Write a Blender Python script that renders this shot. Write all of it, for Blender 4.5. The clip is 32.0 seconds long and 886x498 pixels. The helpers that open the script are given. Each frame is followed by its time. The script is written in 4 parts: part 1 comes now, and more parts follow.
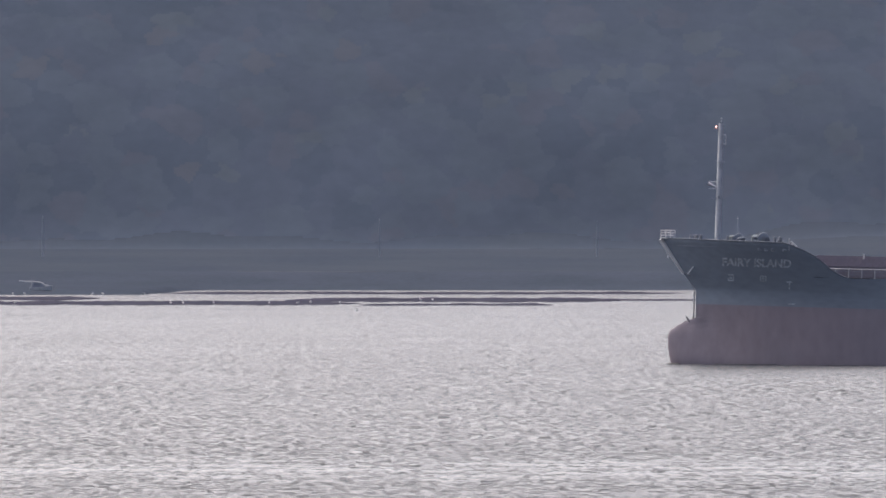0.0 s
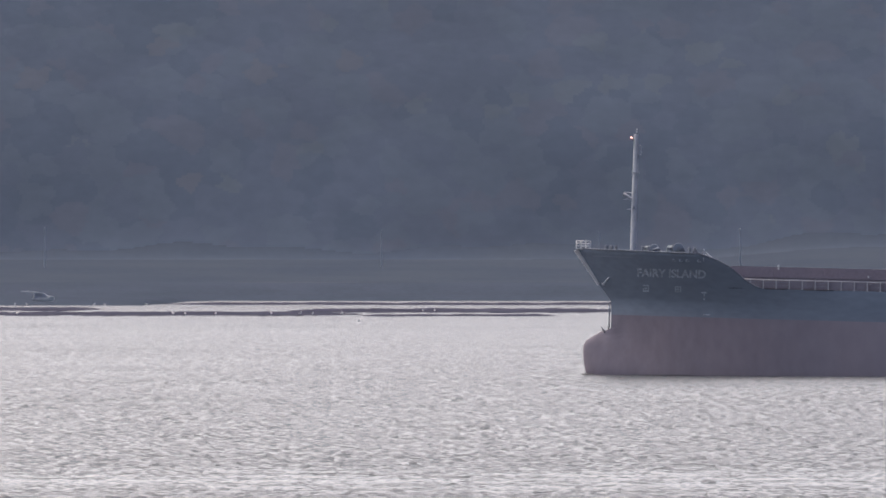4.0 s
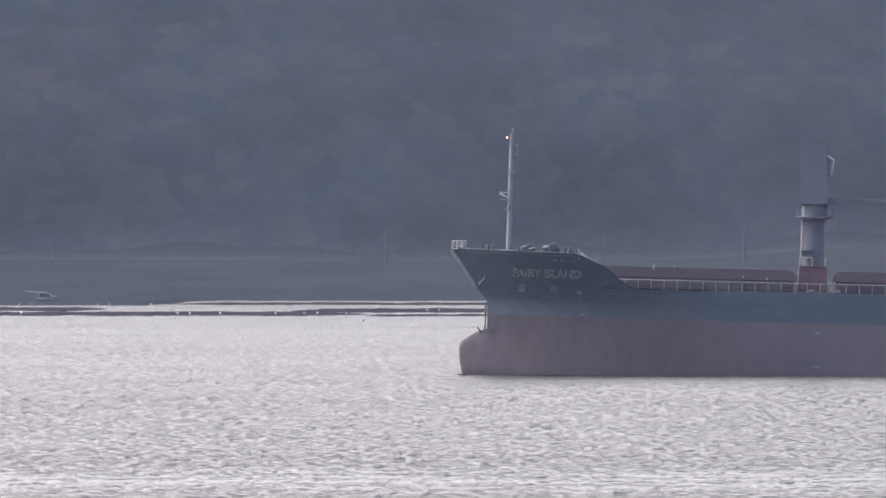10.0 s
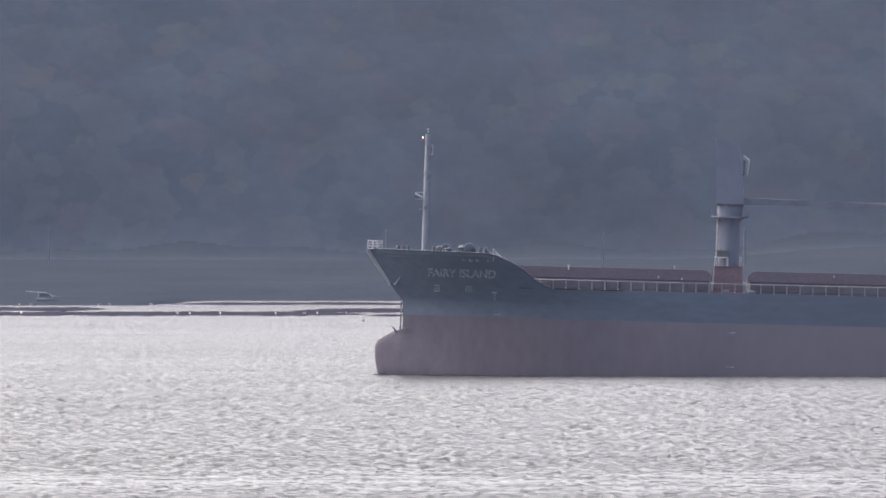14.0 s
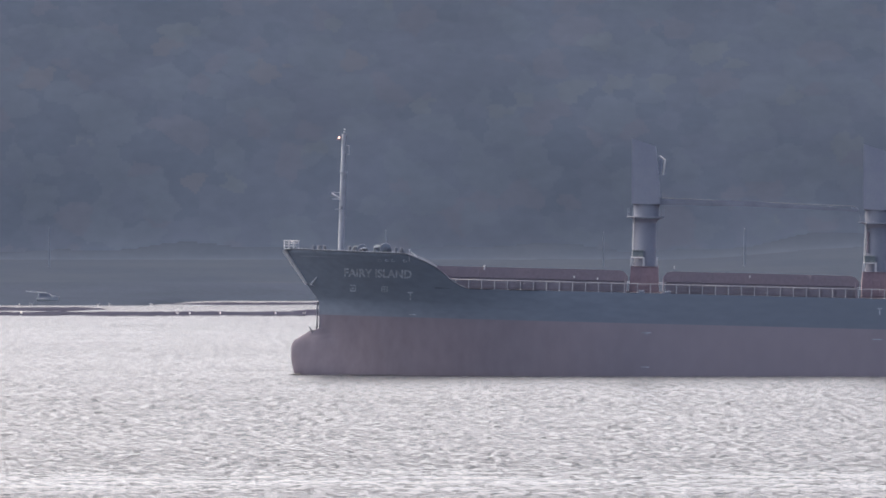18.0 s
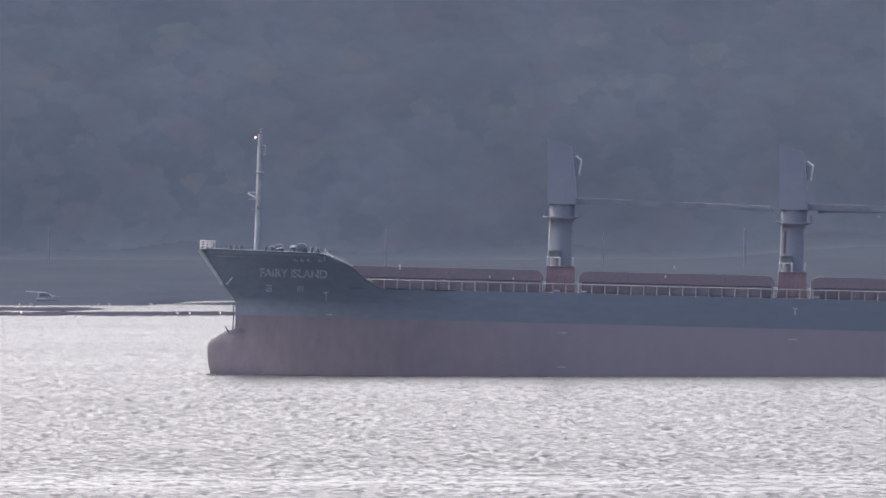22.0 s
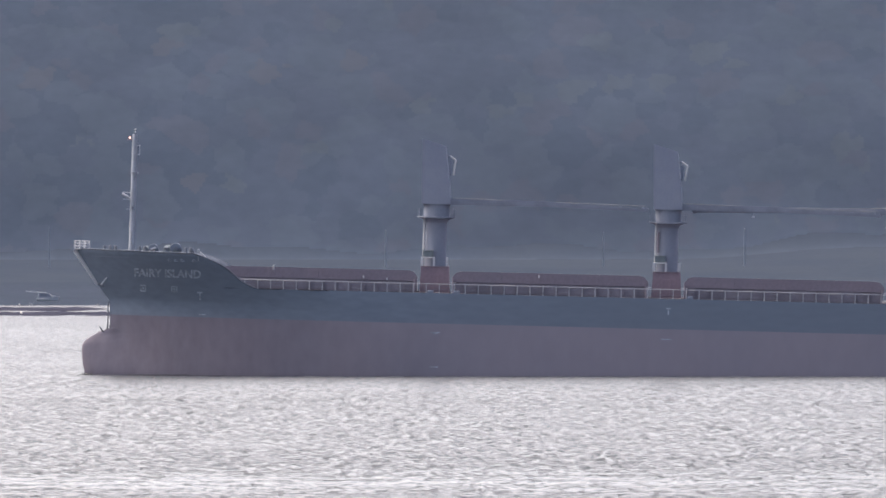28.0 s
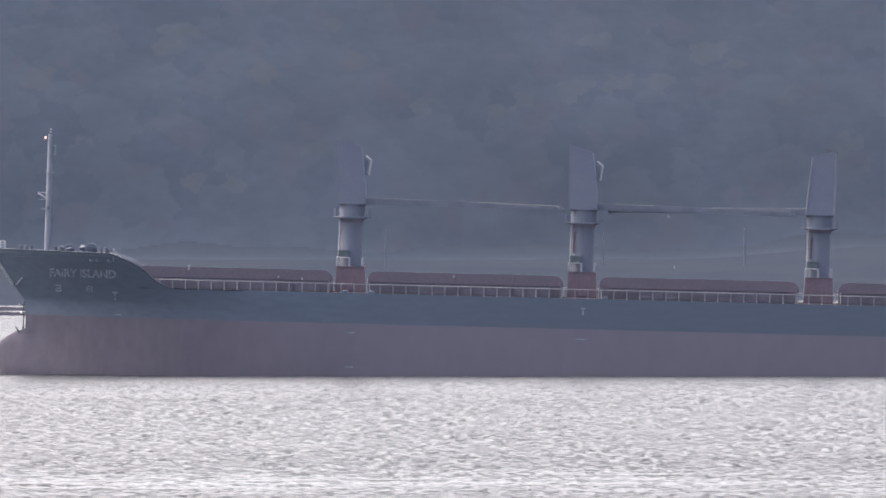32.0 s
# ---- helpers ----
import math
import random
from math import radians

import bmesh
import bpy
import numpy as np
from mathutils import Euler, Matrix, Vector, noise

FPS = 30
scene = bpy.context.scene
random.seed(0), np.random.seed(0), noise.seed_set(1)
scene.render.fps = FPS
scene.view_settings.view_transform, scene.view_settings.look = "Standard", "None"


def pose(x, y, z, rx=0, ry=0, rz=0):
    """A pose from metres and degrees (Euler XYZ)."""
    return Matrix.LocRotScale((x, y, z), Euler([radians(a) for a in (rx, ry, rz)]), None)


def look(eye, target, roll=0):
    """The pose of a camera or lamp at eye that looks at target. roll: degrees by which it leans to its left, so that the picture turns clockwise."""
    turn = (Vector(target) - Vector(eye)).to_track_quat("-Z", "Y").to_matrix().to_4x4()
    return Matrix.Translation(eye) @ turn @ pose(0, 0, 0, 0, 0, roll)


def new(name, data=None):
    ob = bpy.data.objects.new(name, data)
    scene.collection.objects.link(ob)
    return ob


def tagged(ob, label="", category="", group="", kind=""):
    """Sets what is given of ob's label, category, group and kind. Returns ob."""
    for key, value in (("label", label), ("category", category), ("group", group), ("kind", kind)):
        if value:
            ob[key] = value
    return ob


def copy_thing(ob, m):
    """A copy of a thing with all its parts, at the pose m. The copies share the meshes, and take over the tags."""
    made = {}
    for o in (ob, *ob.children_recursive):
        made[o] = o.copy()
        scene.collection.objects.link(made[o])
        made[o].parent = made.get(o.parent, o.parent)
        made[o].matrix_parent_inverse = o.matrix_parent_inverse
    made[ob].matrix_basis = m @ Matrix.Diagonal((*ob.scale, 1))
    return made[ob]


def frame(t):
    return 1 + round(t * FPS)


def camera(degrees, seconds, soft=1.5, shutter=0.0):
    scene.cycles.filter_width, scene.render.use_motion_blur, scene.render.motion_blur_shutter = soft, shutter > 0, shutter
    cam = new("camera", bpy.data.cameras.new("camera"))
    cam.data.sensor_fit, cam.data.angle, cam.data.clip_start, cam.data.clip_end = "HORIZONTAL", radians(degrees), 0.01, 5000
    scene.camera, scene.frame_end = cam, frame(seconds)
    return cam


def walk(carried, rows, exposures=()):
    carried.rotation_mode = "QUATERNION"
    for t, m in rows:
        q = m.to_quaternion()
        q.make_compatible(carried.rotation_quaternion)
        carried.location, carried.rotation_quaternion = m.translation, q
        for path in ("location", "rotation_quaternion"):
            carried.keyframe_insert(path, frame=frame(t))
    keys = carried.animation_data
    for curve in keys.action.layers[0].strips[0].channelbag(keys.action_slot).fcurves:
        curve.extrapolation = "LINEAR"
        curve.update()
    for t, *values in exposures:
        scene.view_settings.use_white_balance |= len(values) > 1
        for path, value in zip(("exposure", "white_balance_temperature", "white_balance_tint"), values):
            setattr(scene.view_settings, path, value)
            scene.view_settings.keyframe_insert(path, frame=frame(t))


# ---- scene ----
cam = camera(3.9132, 32.0, soft=1.7)

# ---- camera path: a long lens on a bluff, small pan and tilt at the start, then at rest ----
EYE = (0.0, 0.0, 20.7)
FOCAL = 22950.0


def aim(dx, dy):
    """The resting view, turned by dx and dy units of 1/FOCAL to the right and down."""
    return look(EYE, (1500.0 * dx / FOCAL, 1500.0, EYE[2] - 1500.0 * (93.7 + dy) / FOCAL))


walk(cam, [
    (0.0, aim(11.5, 18.8)), (0.5, aim(15.0, 15.9)), (1.0, aim(19.5, 15.6)), (1.5, aim(22.0, 12.9)),
    (2.0, aim(23.0, 12.2)), (2.5, aim(19.0, 8.2)), (3.0, aim(17.0, 4.8)), (3.5, aim(11.2, -0.3)),
    (4.5, aim(6.5, 0.6)), (5.5, aim(3.7, 2.0)), (6.0, aim(3.3, 1.8)), (6.5, aim(0.8, 1.3)),
    (7.0, aim(0.2, 0.2)), (8.0, aim(0.0, 0.0)), (32.0, aim(0.0, 0.0)),
], exposures=[(0.0, 1.99, 7030, 9.5), (8.0, 2.10, 7000, 9), (32.0, 2.33, 6930, 8.5)])

# ---- light: veiled sun high on the left, bright hazy sky ----
SUN_AZ, SUN_EL = radians(310.0), radians(61.0)      # azimuth clockwise from +y
world = bpy.data.worlds.new("sky")
scene.world = world
world.use_nodes = True
wn = world.node_tree.nodes
sky = wn.new("ShaderNodeTexSky")
sky.sky_type = "NISHITA"
sky.sun_disc = False
sky.sun_elevation, sky.sun_rotation = SUN_EL, SUN_AZ
sky.air_density, sky.dust_density, sky.ozone_density = 0.7, 10.0, 1.0
bg = wn["Background"]
bg.inputs["Strength"].default_value = 0.147
world.node_tree.links.new(sky.outputs["Color"], bg.inputs["Color"])

sun = new("sun", bpy.data.lights.new("sun", "SUN"))
sun.data.energy, sun.data.angle, sun.data.color = 0.3, radians(50.0), (1.0, 0.97, 0.94)
way = Vector((math.sin(SUN_AZ) * math.cos(SUN_EL), math.cos(SUN_AZ) * math.cos(SUN_EL), math.sin(SUN_EL)))
sun.matrix_basis = look((0, 0, 300), Vector((0, 0, 300)) - way)


# ---- materials ----
def surface(name, base, rough=0.6, metal=0.0, vary=0.25, scale=1.0, fine=8.0, bump=0.1, tint=None, spec=0.5, relief=0.05, detail=4, stretch=(1, 1, 1)):
    """Painted or natural surface with variation at two scales, and a relief."""
    m = bpy.data.materials.new(name)
    m.use_nodes = True
    n, l = m.node_tree.nodes, m.node_tree.links
    b = n["Principled BSDF"]
    co = n.new("ShaderNodeTexCoord")
    mp = n.new("ShaderNodeMapping")
    mp.inputs["Scale"].default_value = stretch
    l.new(co.outputs["Object"], mp.inputs["Vector"])
    big, small = n.new("ShaderNodeTexNoise"), n.new("ShaderNodeTexNoise")
    big.inputs["Scale"].default_value, big.inputs["Detail"].default_value = scale, detail
    small.inputs["Scale"].default_value, small.inputs["Detail"].default_value = fine, 5
    l.new(mp.outputs["Vector"], big.inputs["Vector"])
    l.new(mp.outputs["Vector"], small.inputs["Vector"])
    ramp = n.new("ShaderNodeValToRGB")
    t = tint or tuple(c * (1 - vary) for c in base)
    ramp.color_ramp.elements[0].position, ramp.color_ramp.elements[1].position = 0.35, 0.65
    ramp.color_ramp.elements[0].color, ramp.color_ramp.elements[1].color = (*t, 1), (*base, 1)
    l.new(big.outputs["Fac"], ramp.inputs["Fac"])
    mul = n.new("ShaderNodeMix")
    mul.data_type, mul.blend_type = "RGBA", "MULTIPLY"
    mul.inputs["Factor"].default_value = vary
    l.new(ramp.outputs["Color"], mul.inputs["A"])
    l.new(small.outputs["Fac"], mul.inputs["B"])
    out = mul.outputs["Result"]
    l.new(out, b.inputs["Base Color"])
    b.inputs["Metallic"].default_value = metal
    b.inputs["Specular IOR Level"].default_value = spec
    rr = n.new("ShaderNodeMapRange")
    rr.inputs["To Min"].default_value, rr.inputs["To Max"].default_value = max(0.02, rough - 0.12), min(1, rough + 0.12)
    l.new(small.outputs["Fac"], rr.inputs["Value"])
    l.new(rr.outputs["Result"], b.inputs["Roughness"])
    bp = n.new("ShaderNodeBump")
    bp.inputs["Strength"].default_value, bp.inputs["Distance"].default_value = bump, relief
    l.new(small.outputs["Fac"], bp.inputs["Height"])
    l.new(bp.outputs["Normal"], b.inputs["Normal"])
    return m


def glowing(name, colour, strength):
    m = bpy.data.materials.new(name)
    m.use_nodes = True
    b = m.node_tree.nodes["Principled BSDF"]
    b.inputs["Base Color"].default_value = (*colour, 1)
    b.inputs["Emission Color"].default_value = (*colour, 1)
    b.inputs["Emission Strength"].default_value = strength
    return m


def sea_material():
    m = bpy.data.materials.new("sea_water")
    m.use_nodes = True
    n, l = m.node_tree.nodes, m.node_tree.links
    b = n["Principled BSDF"]
    b.inputs["Base Color"].default_value = (0.028, 0.032, 0.040, 1)
    b.inputs["Roughness"].default_value = 0.26
    b.inputs["IOR"].default_value = 1.333
    co = n.new("ShaderNodeTexCoord")

    def streaks(size, detail):
        mp, tx = n.new("ShaderNodeMapping"), n.new("ShaderNodeTexNoise")
        mp.inputs["Scale"].default_value = (*size, 1.0)
        tx.inputs["Scale"].default_value, tx.inputs["Detail"].default_value = 1.0, detail
        tx.inputs["Roughness"].default_value = 0.78
        l.new(co.outputs["Object"], mp.inputs["Vector"])
        l.new(mp.outputs["Vector"], tx.inputs["Vector"])
        return tx.outputs["Fac"]

    def spread(fac, lo, hi, a, z):
        mr = n.new("ShaderNodeMapRange")
        for key, v in (("From Min", lo), ("From Max", hi), ("To Min", a), ("To Max", z)):
            mr.inputs[key].default_value = v
        l.new(fac, mr.inputs["Value"])
        return mr.outputs["Result"]

    def sum_of(op, p, q):
        mt = n.new("ShaderNodeMath")
        mt.operation = op
        l.new(p, mt.inputs[0])
        l.new(q, mt.inputs[1])
        return mt.outputs["Value"]

    # wind chop: faces of the small waves lean towards the shore on which the light falls back
    chop = spread(streaks((0.85, 0.85), 6), 0.467, 0.60, 0.0, -1.40)
    gust = sum_of("MULTIPLY", spread(streaks((0.008, 0.012), 3), 0.35, 0.65, 0.85, 1.15), spread(streaks((0.006, 0.06), 3), 0.35, 0.65, 0.8, 1.2))
    # patches of smoother water drawn out in one band nearer the bluff, long streaks around them
    place = n.new("ShaderNodeSeparateXYZ")
    l.new(co.outputs["Object"], place.inputs["Vector"])
    off = n.new("ShaderNodeMath")
    off.operation = "SUBTRACT"
    off.inputs[1].default_value = 940.0
    l.new(place.outputs["Y"], off.inputs[0])
    away = n.new("ShaderNodeMath")
    away.operation = "ABSOLUTE"
    l.new(off.outputs["Value"], away.inputs[0])
    band = spread(sum_of("ADD", away.outputs["Value"], spread(streaks((0.08, 0.05), 3), 0.3, 0.7, -16.0, 16.0)), 12.0, 56.0, 1.0, 0.0)
    slick = sum_of("MULTIPLY", band, spread(streaks((0.05, 0.09), 4), 0.40, 0.55, 0.0, 1.0))
    near = spread(place.outputs["Y"], 1000.0, 1050.0, 1.0, 0.0)
    l.new(spread(slick, 0.0, 1.0, 0.26, 0.16), b.inputs["Roughness"])
    # warm reflected sky painted as a specular tint, stronger in the smooth patches
    warm_cast = n.new("ShaderNodeMix")
    warm_cast.data_type = "RGBA"
    warm_cast.inputs["A"].default_value, warm_cast.inputs["B"].default_value = (1.0, 0.945, 0.925, 1), (1.0, 0.92, 0.85, 1)
    l.new(slick, warm_cast.inputs["Factor"])
    l.new(warm_cast.outputs["Result"], b.inputs["Specular Tint"])
    long = sum_of("MULTIPLY", spread(streaks((0.30, 0.45), 5), 0.54, 0.62, 0.0, -1.0), near)
    # calmer under the far shore
    calm = spread(sum_of("ADD", place.outputs["Y"], spread(streaks((0.02, 0.01), 2), 0.3, 0.7, -60.0, 60.0)), 1150.0, 1900.0, 1.0, 0.6)
    chop = sum_of("MULTIPLY", chop, calm)
    face = sum_of("ADD", sum_of("MULTIPLY", sum_of("MULTIPLY", chop, gust), spread(slick, 0.0, 1.0, 1.0, 0.34)), long)
    # reflection turned down on the steep faces, which paints the dark flecks
    l.new(spread(face, -0.75, 0.0, 0.03, 0.5), b.inputs["Specular IOR Level"])
    lean = sum_of("ADD", face, spread(slick, 0.0, 1.0, -0.05, -0.03))
    cx = n.new("ShaderNodeCombineXYZ")
    l.new(spread(streaks((0.7, 0.2), 3), 0.2, 0.8, -0.14, 0.14), cx.inputs["X"])
    l.new(lean, cx.inputs["Y"])
    cx.inputs["Z"].default_value = 1.0
    geo = n.new("ShaderNodeNewGeometry")
    add = n.new("ShaderNodeVectorMath")
    add.operation = "ADD"
    l.new(cx.outputs["Vector"], add.inputs[0])
    l.new(geo.outputs["Normal"], add.inputs[1])
    unit = n.new("ShaderNodeVectorMath")
    unit.operation = "NORMALIZE"
    l.new(add.outputs["Vector"], unit.inputs[0])
    l.new(unit.outputs["Vector"], b.inputs["Normal"])
    return m


SEA = sea_material()
# land colours carry the blue of the haze in their base
GROUND = surface("hazed_undergrowth_and_grass", (0.029, 0.0372, 0.0535), 0.9, vary=0.2, scale=0.022, fine=0.35, tint=(0.0262, 0.0350, 0.0535), bump=0.3, spec=0.0)
PASTURE = surface("hazed_pasture", (0.0240, 0.0304, 0.0432), 0.9, vary=0.25, scale=0.03, fine=0.5, tint=(0.0204, 0.0268, 0.0405), spec=0.0, bump=0.3)
SHINGLE = surface("hazed_pale_shingle", (0.036, 0.041, 0.055), 0.9, vary=0.35, scale=0.2, fine=1.5, spec=0.0, bump=0.5)
BANK = surface("hazed_dark_tidal_mud", (0.026, 0.028, 0.043), 0.9, vary=0.3, scale=0.06, fine=0.8, spec=0.0, bump=0.5)
MUD = surface("hazed_wet_mud", (0.0245, 0.031, 0.0465), 0.85, vary=0.3, scale=0.06, fine=0.8, tint=(0.021, 0.0275, 0.0405), spec=0.0, bump=0.5)
# hull paints lifted towards blue-grey: the veil of haze is in the colour
HULL_BLACK = surface("hazed_black_hull_paint", (0.136, 0.166, 0.217), 0.65, vary=0.32, scale=0.12, fine=1.2, tint=(0.142, 0.171, 0.220), bump=0.05, spec=0.05, stretch=(0.4, 1, 1.6))
HULL_RED = surface("hazed_red_antifouling_paint", (0.172, 0.153, 0.184), 0.7, vary=0.4, scale=0.10, fine=0.9, spec=0.0, tint=(0.140, 0.136, 0.173), bump=0.06, stretch=(0.8, 1, 0.45))


def leaf_material(name, base, vary=0.1):
    """Leaves: most of the light goes back, some goes through; duller and fresher drifts, and each spray a little different."""
    m = bpy.data.materials.new(name)
    m.use_nodes = True
    n, l = m.node_tree.nodes, m.node_tree.links
    n.remove(n["Principled BSDF"])
    co, geo, hs = n.new("ShaderNodeTexCoord"), n.new("ShaderNodeNewGeometry"), n.new("ShaderNodeHueSaturation")
    hs.inputs["Color"].default_value = (*base, 1)
    total = None
    for scale, lo, hi in ((0.03, 1 - vary, 1 + vary), (0.3, 1 - 0.35 * vary, 1 + 0.35 * vary)):
        tx, mr = n.new("ShaderNodeTexNoise"), n.new("ShaderNodeMapRange")
        tx.inputs["Scale"].default_value, tx.inputs["Detail"].default_value = scale, 4
        for key, v in (("From Min", 0.3), ("From Max", 0.7), ("To Min", lo), ("To Max", hi)):
            mr.inputs[key].default_value = v
        l.new(co.outputs["Object"], tx.inputs["Vector"])
        l.new(tx.outputs["Fac"], mr.inputs["Value"])
        if total is None:
            total = mr.outputs["Result"]
        else:
            mt = n.new("ShaderNodeMath")
            mt.operation = "MULTIPLY"
            l.new(total, mt.inputs[0])
            l.new(mr.outputs["Result"], mt.inputs[1])
            l.new(mt.outputs["Value"], hs.inputs["Value"])
    mr = n.new("ShaderNodeMapRange")
    mr.inputs["To Min"].default_value, mr.inputs["To Max"].default_value = 0.49, 0.51
    l.new(geo.outputs["Random Per Island"], mr.inputs["Value"])
    l.new(mr.outputs["Result"], hs.inputs["Hue"])
    back, thru, mix = n.new("ShaderNodeBsdfDiffuse"), n.new("ShaderNodeBsdfTranslucent"), n.new("ShaderNodeMixShader")
    l.new(hs.outputs["Color"], back.inputs["Color"])
    l.new(hs.outputs["Color"], thru.inputs["Color"])
    mix.inputs["Fac"].default_value = 0.25
    l.new(back.outputs["BSDF"], mix.inputs[1])
    l.new(thru.outputs["BSDF"], mix.inputs[2])
    l.new(mix.outputs["Shader"], n["Material Output"].inputs["Surface"])
    return m


# leaf colours mixed with blue-grey, which stands for the distant haze
WOOD_LEAVES = [leaf_material("hazed_green_leaves", (0.0352, 0.0456, 0.0704)), leaf_material("hazed_grey_green_leaves", (0.0365, 0.0477, 0.0718)),
               leaf_material("hazed_brownish_leaves", (0.0376, 0.0464, 0.0697)), leaf_material("hazed_dark_leaves", (0.0334, 0.0440, 0.0682))]
ODD_LEAVES = [leaf_material("hazed_russet_leaves", (0.0396, 0.0480, 0.0688)), leaf_material("hazed_yellow_green_leaves", (0.0386, 0.0496, 0.0709))]


def flank_toned(m, aft_tone, start, end, much):
    """Another tone along the ship's flank, less of it towards the bow, with a ragged edge: evens out by colour how
    light falls along the side.
    """
    n, l = m.node_tree.nodes, m.node_tree.links
    b = n["Principled BSDF"]
    co, pt, tx = n.new("ShaderNodeTexCoord"), n.new("ShaderNodeSeparateXYZ"), n.new("ShaderNodeTexNoise")
    tx.inputs["Scale"].default_value, tx.inputs["Detail"].default_value = 0.09, 7
    l.new(co.outputs["Object"], pt.inputs["Vector"])
    l.new(co.outputs["Object"], tx.inputs["Vector"])
    shift = n.new("ShaderNodeMath")
    shift.operation = "MULTIPLY_ADD"
    shift.inputs[1].default_value = 30.0
    l.new(tx.outputs["Fac"], shift.inputs[0])
    l.new(pt.outputs["X"], shift.inputs[2])
    mr = n.new("ShaderNodeMapRange")
    for key, v in (("From Min", start), ("From Max", end), ("To Min", 0.0), ("To Max", much)):
        mr.inputs[key].default_value = v
    l.new(shift.outputs["Value"], mr.inputs["Value"])
    mix = n.new("ShaderNodeMix")
    mix.data_type = "RGBA"
    l.new(mr.outputs["Result"], mix.inputs["Factor"])
    l.new(b.inputs["Base Color"].links[0].from_socket, mix.inputs["A"])
    mix.inputs["B"].default_value = (*aft_tone, 1)
    l.new(mix.outputs["Result"], b.inputs["Base Color"])


# tone aft offsets the shading between flared bow and flat side
flank_toned(HULL_BLACK, (0.099, 0.119, 0.154), 44.0, 74.0, 0.6)
flank_toned(HULL_RED, (0.192, 0.181, 0.217), 22.0, 58.0, 0.65)
# darker copy of the hull black, to hold down light on exposed edges
CAPPING = surface("paint_darkened_against_sky", (0.094, 0.109, 0.142), 0.8, fine=4, bump=0.1, spec=0.0)
# fittings' paints are hazed too: lifted, blued and drawn closer together
COAMING = surface("hazed_coaming_paint", (0.150, 0.142, 0.176), 0.8, vary=0.25, scale=0.4, fine=3, bump=0.1, spec=0.02)
HATCH_RED = surface("hazed_red_oxide_paint", (0.170, 0.148, 0.180), 0.75, vary=0.3, scale=0.3, fine=3, tint=(0.157, 0.141, 0.176), bump=0.1, spec=0.05)
CRANE_RED = surface("hazed_red_house_paint", (0.194, 0.150, 0.180), 0.75, vary=0.3, scale=0.5, fine=3, tint=(0.178, 0.142, 0.175), bump=0.1, spec=0.05)
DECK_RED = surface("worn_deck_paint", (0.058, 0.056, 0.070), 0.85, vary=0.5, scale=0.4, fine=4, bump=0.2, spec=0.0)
PEDESTAL = surface("hazed_pedestal_paint", (0.160, 0.178, 0.223), 0.75, vary=0.15, scale=0.5, fine=4, tint=(0.150, 0.169, 0.216), bump=0.02, spec=0.03)
CREAM = surface("hazed_crane_paint", (0.163, 0.184, 0.234), 0.75, vary=0.12, scale=0.5, fine=4, tint=(0.150, 0.171, 0.226), bump=0.02, spec=0.03)
JIB = surface("hazed_jib_paint", (0.158, 0.178, 0.226), 0.8, vary=0.2, scale=0.5, fine=4, bump=0.05, spec=0.02)
DARK_STEEL = surface("hazed_dark_steel", (0.122, 0.138, 0.174), 0.7, fine=6, bump=0.1, spec=0.1)
BLACK_STEEL = surface("hazed_black_steel", (0.074, 0.084, 0.108), 0.7, fine=6, bump=0.1, spec=0.1)
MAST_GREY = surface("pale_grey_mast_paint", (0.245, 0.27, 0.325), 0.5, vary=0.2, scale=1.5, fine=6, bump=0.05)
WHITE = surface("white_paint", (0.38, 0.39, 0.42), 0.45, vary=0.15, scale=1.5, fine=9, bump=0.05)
RAIL_WHITE = surface("hazed_white_rail_paint", (0.255, 0.275, 0.32), 0.6, vary=0.2, scale=1.5, fine=9, bump=0.05)
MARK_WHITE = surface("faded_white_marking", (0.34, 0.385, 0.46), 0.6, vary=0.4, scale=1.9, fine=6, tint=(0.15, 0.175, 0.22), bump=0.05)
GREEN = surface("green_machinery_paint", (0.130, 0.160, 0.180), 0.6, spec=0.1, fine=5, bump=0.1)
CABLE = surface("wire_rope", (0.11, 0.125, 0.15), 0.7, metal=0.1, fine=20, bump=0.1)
CABIN_GREY = surface("hazed_grey_paint", (0.30, 0.32, 0.36), 0.6, vary=0.2, scale=1.5, fine=6, bump=0.05)
WOOD = surface("weathered_timber", (0.19, 0.22, 0.275), 0.9, spec=0.0, fine=5, bump=0.3, stretch=(1, 1, 0.2))
GULL_GREY = surface("grey_feathers", (0.35, 0.36, 0.38), 0.8, fine=20, bump=0.1)
# dark base colour stands for shade and hull reflection at the waterline
WAVE_FACE = surface("shade_coloured_wave", (0.040, 0.042, 0.052), 0.6, vary=0.3, scale=0.8, fine=3, bump=0.3, spec=0.1)
MASTHEAD = glowing("warm_lamp_glass", (1.0, 0.46, 0.38), 1.7)


# ---- mesh helpers ----
def finish(bm, name, material, smooth=False):
    me = bpy.data.meshes.new(name)
    bmesh.ops.recalc_face_normals(bm, faces=bm.faces)
    bm.to_mesh(me)
    bm.free()
    for mt in (material if isinstance(material, (list, tuple)) else [material]):
        me.materials.append(mt)
    if smooth:
        me.shade_smooth()
    return me


def part(name, bm, material, parent=None, label="", at=None, smooth=False):
    """Links a bmesh as one mesh object, under its thing or part."""
    ob = new(name, finish(bm, name, material, smooth))
    if parent is not None:
        ob.parent = parent
    if at is not None:
        ob.matrix_basis = at
    if label:
        ob["label"] = label
    return ob


def shared(name, me, parent, at, label=""):
    """One more object on a mesh that its alikes share."""
    ob = new(name, me)
    ob.parent = parent
    ob.matrix_basis = at
    if label:
        ob["label"] = label
    return ob


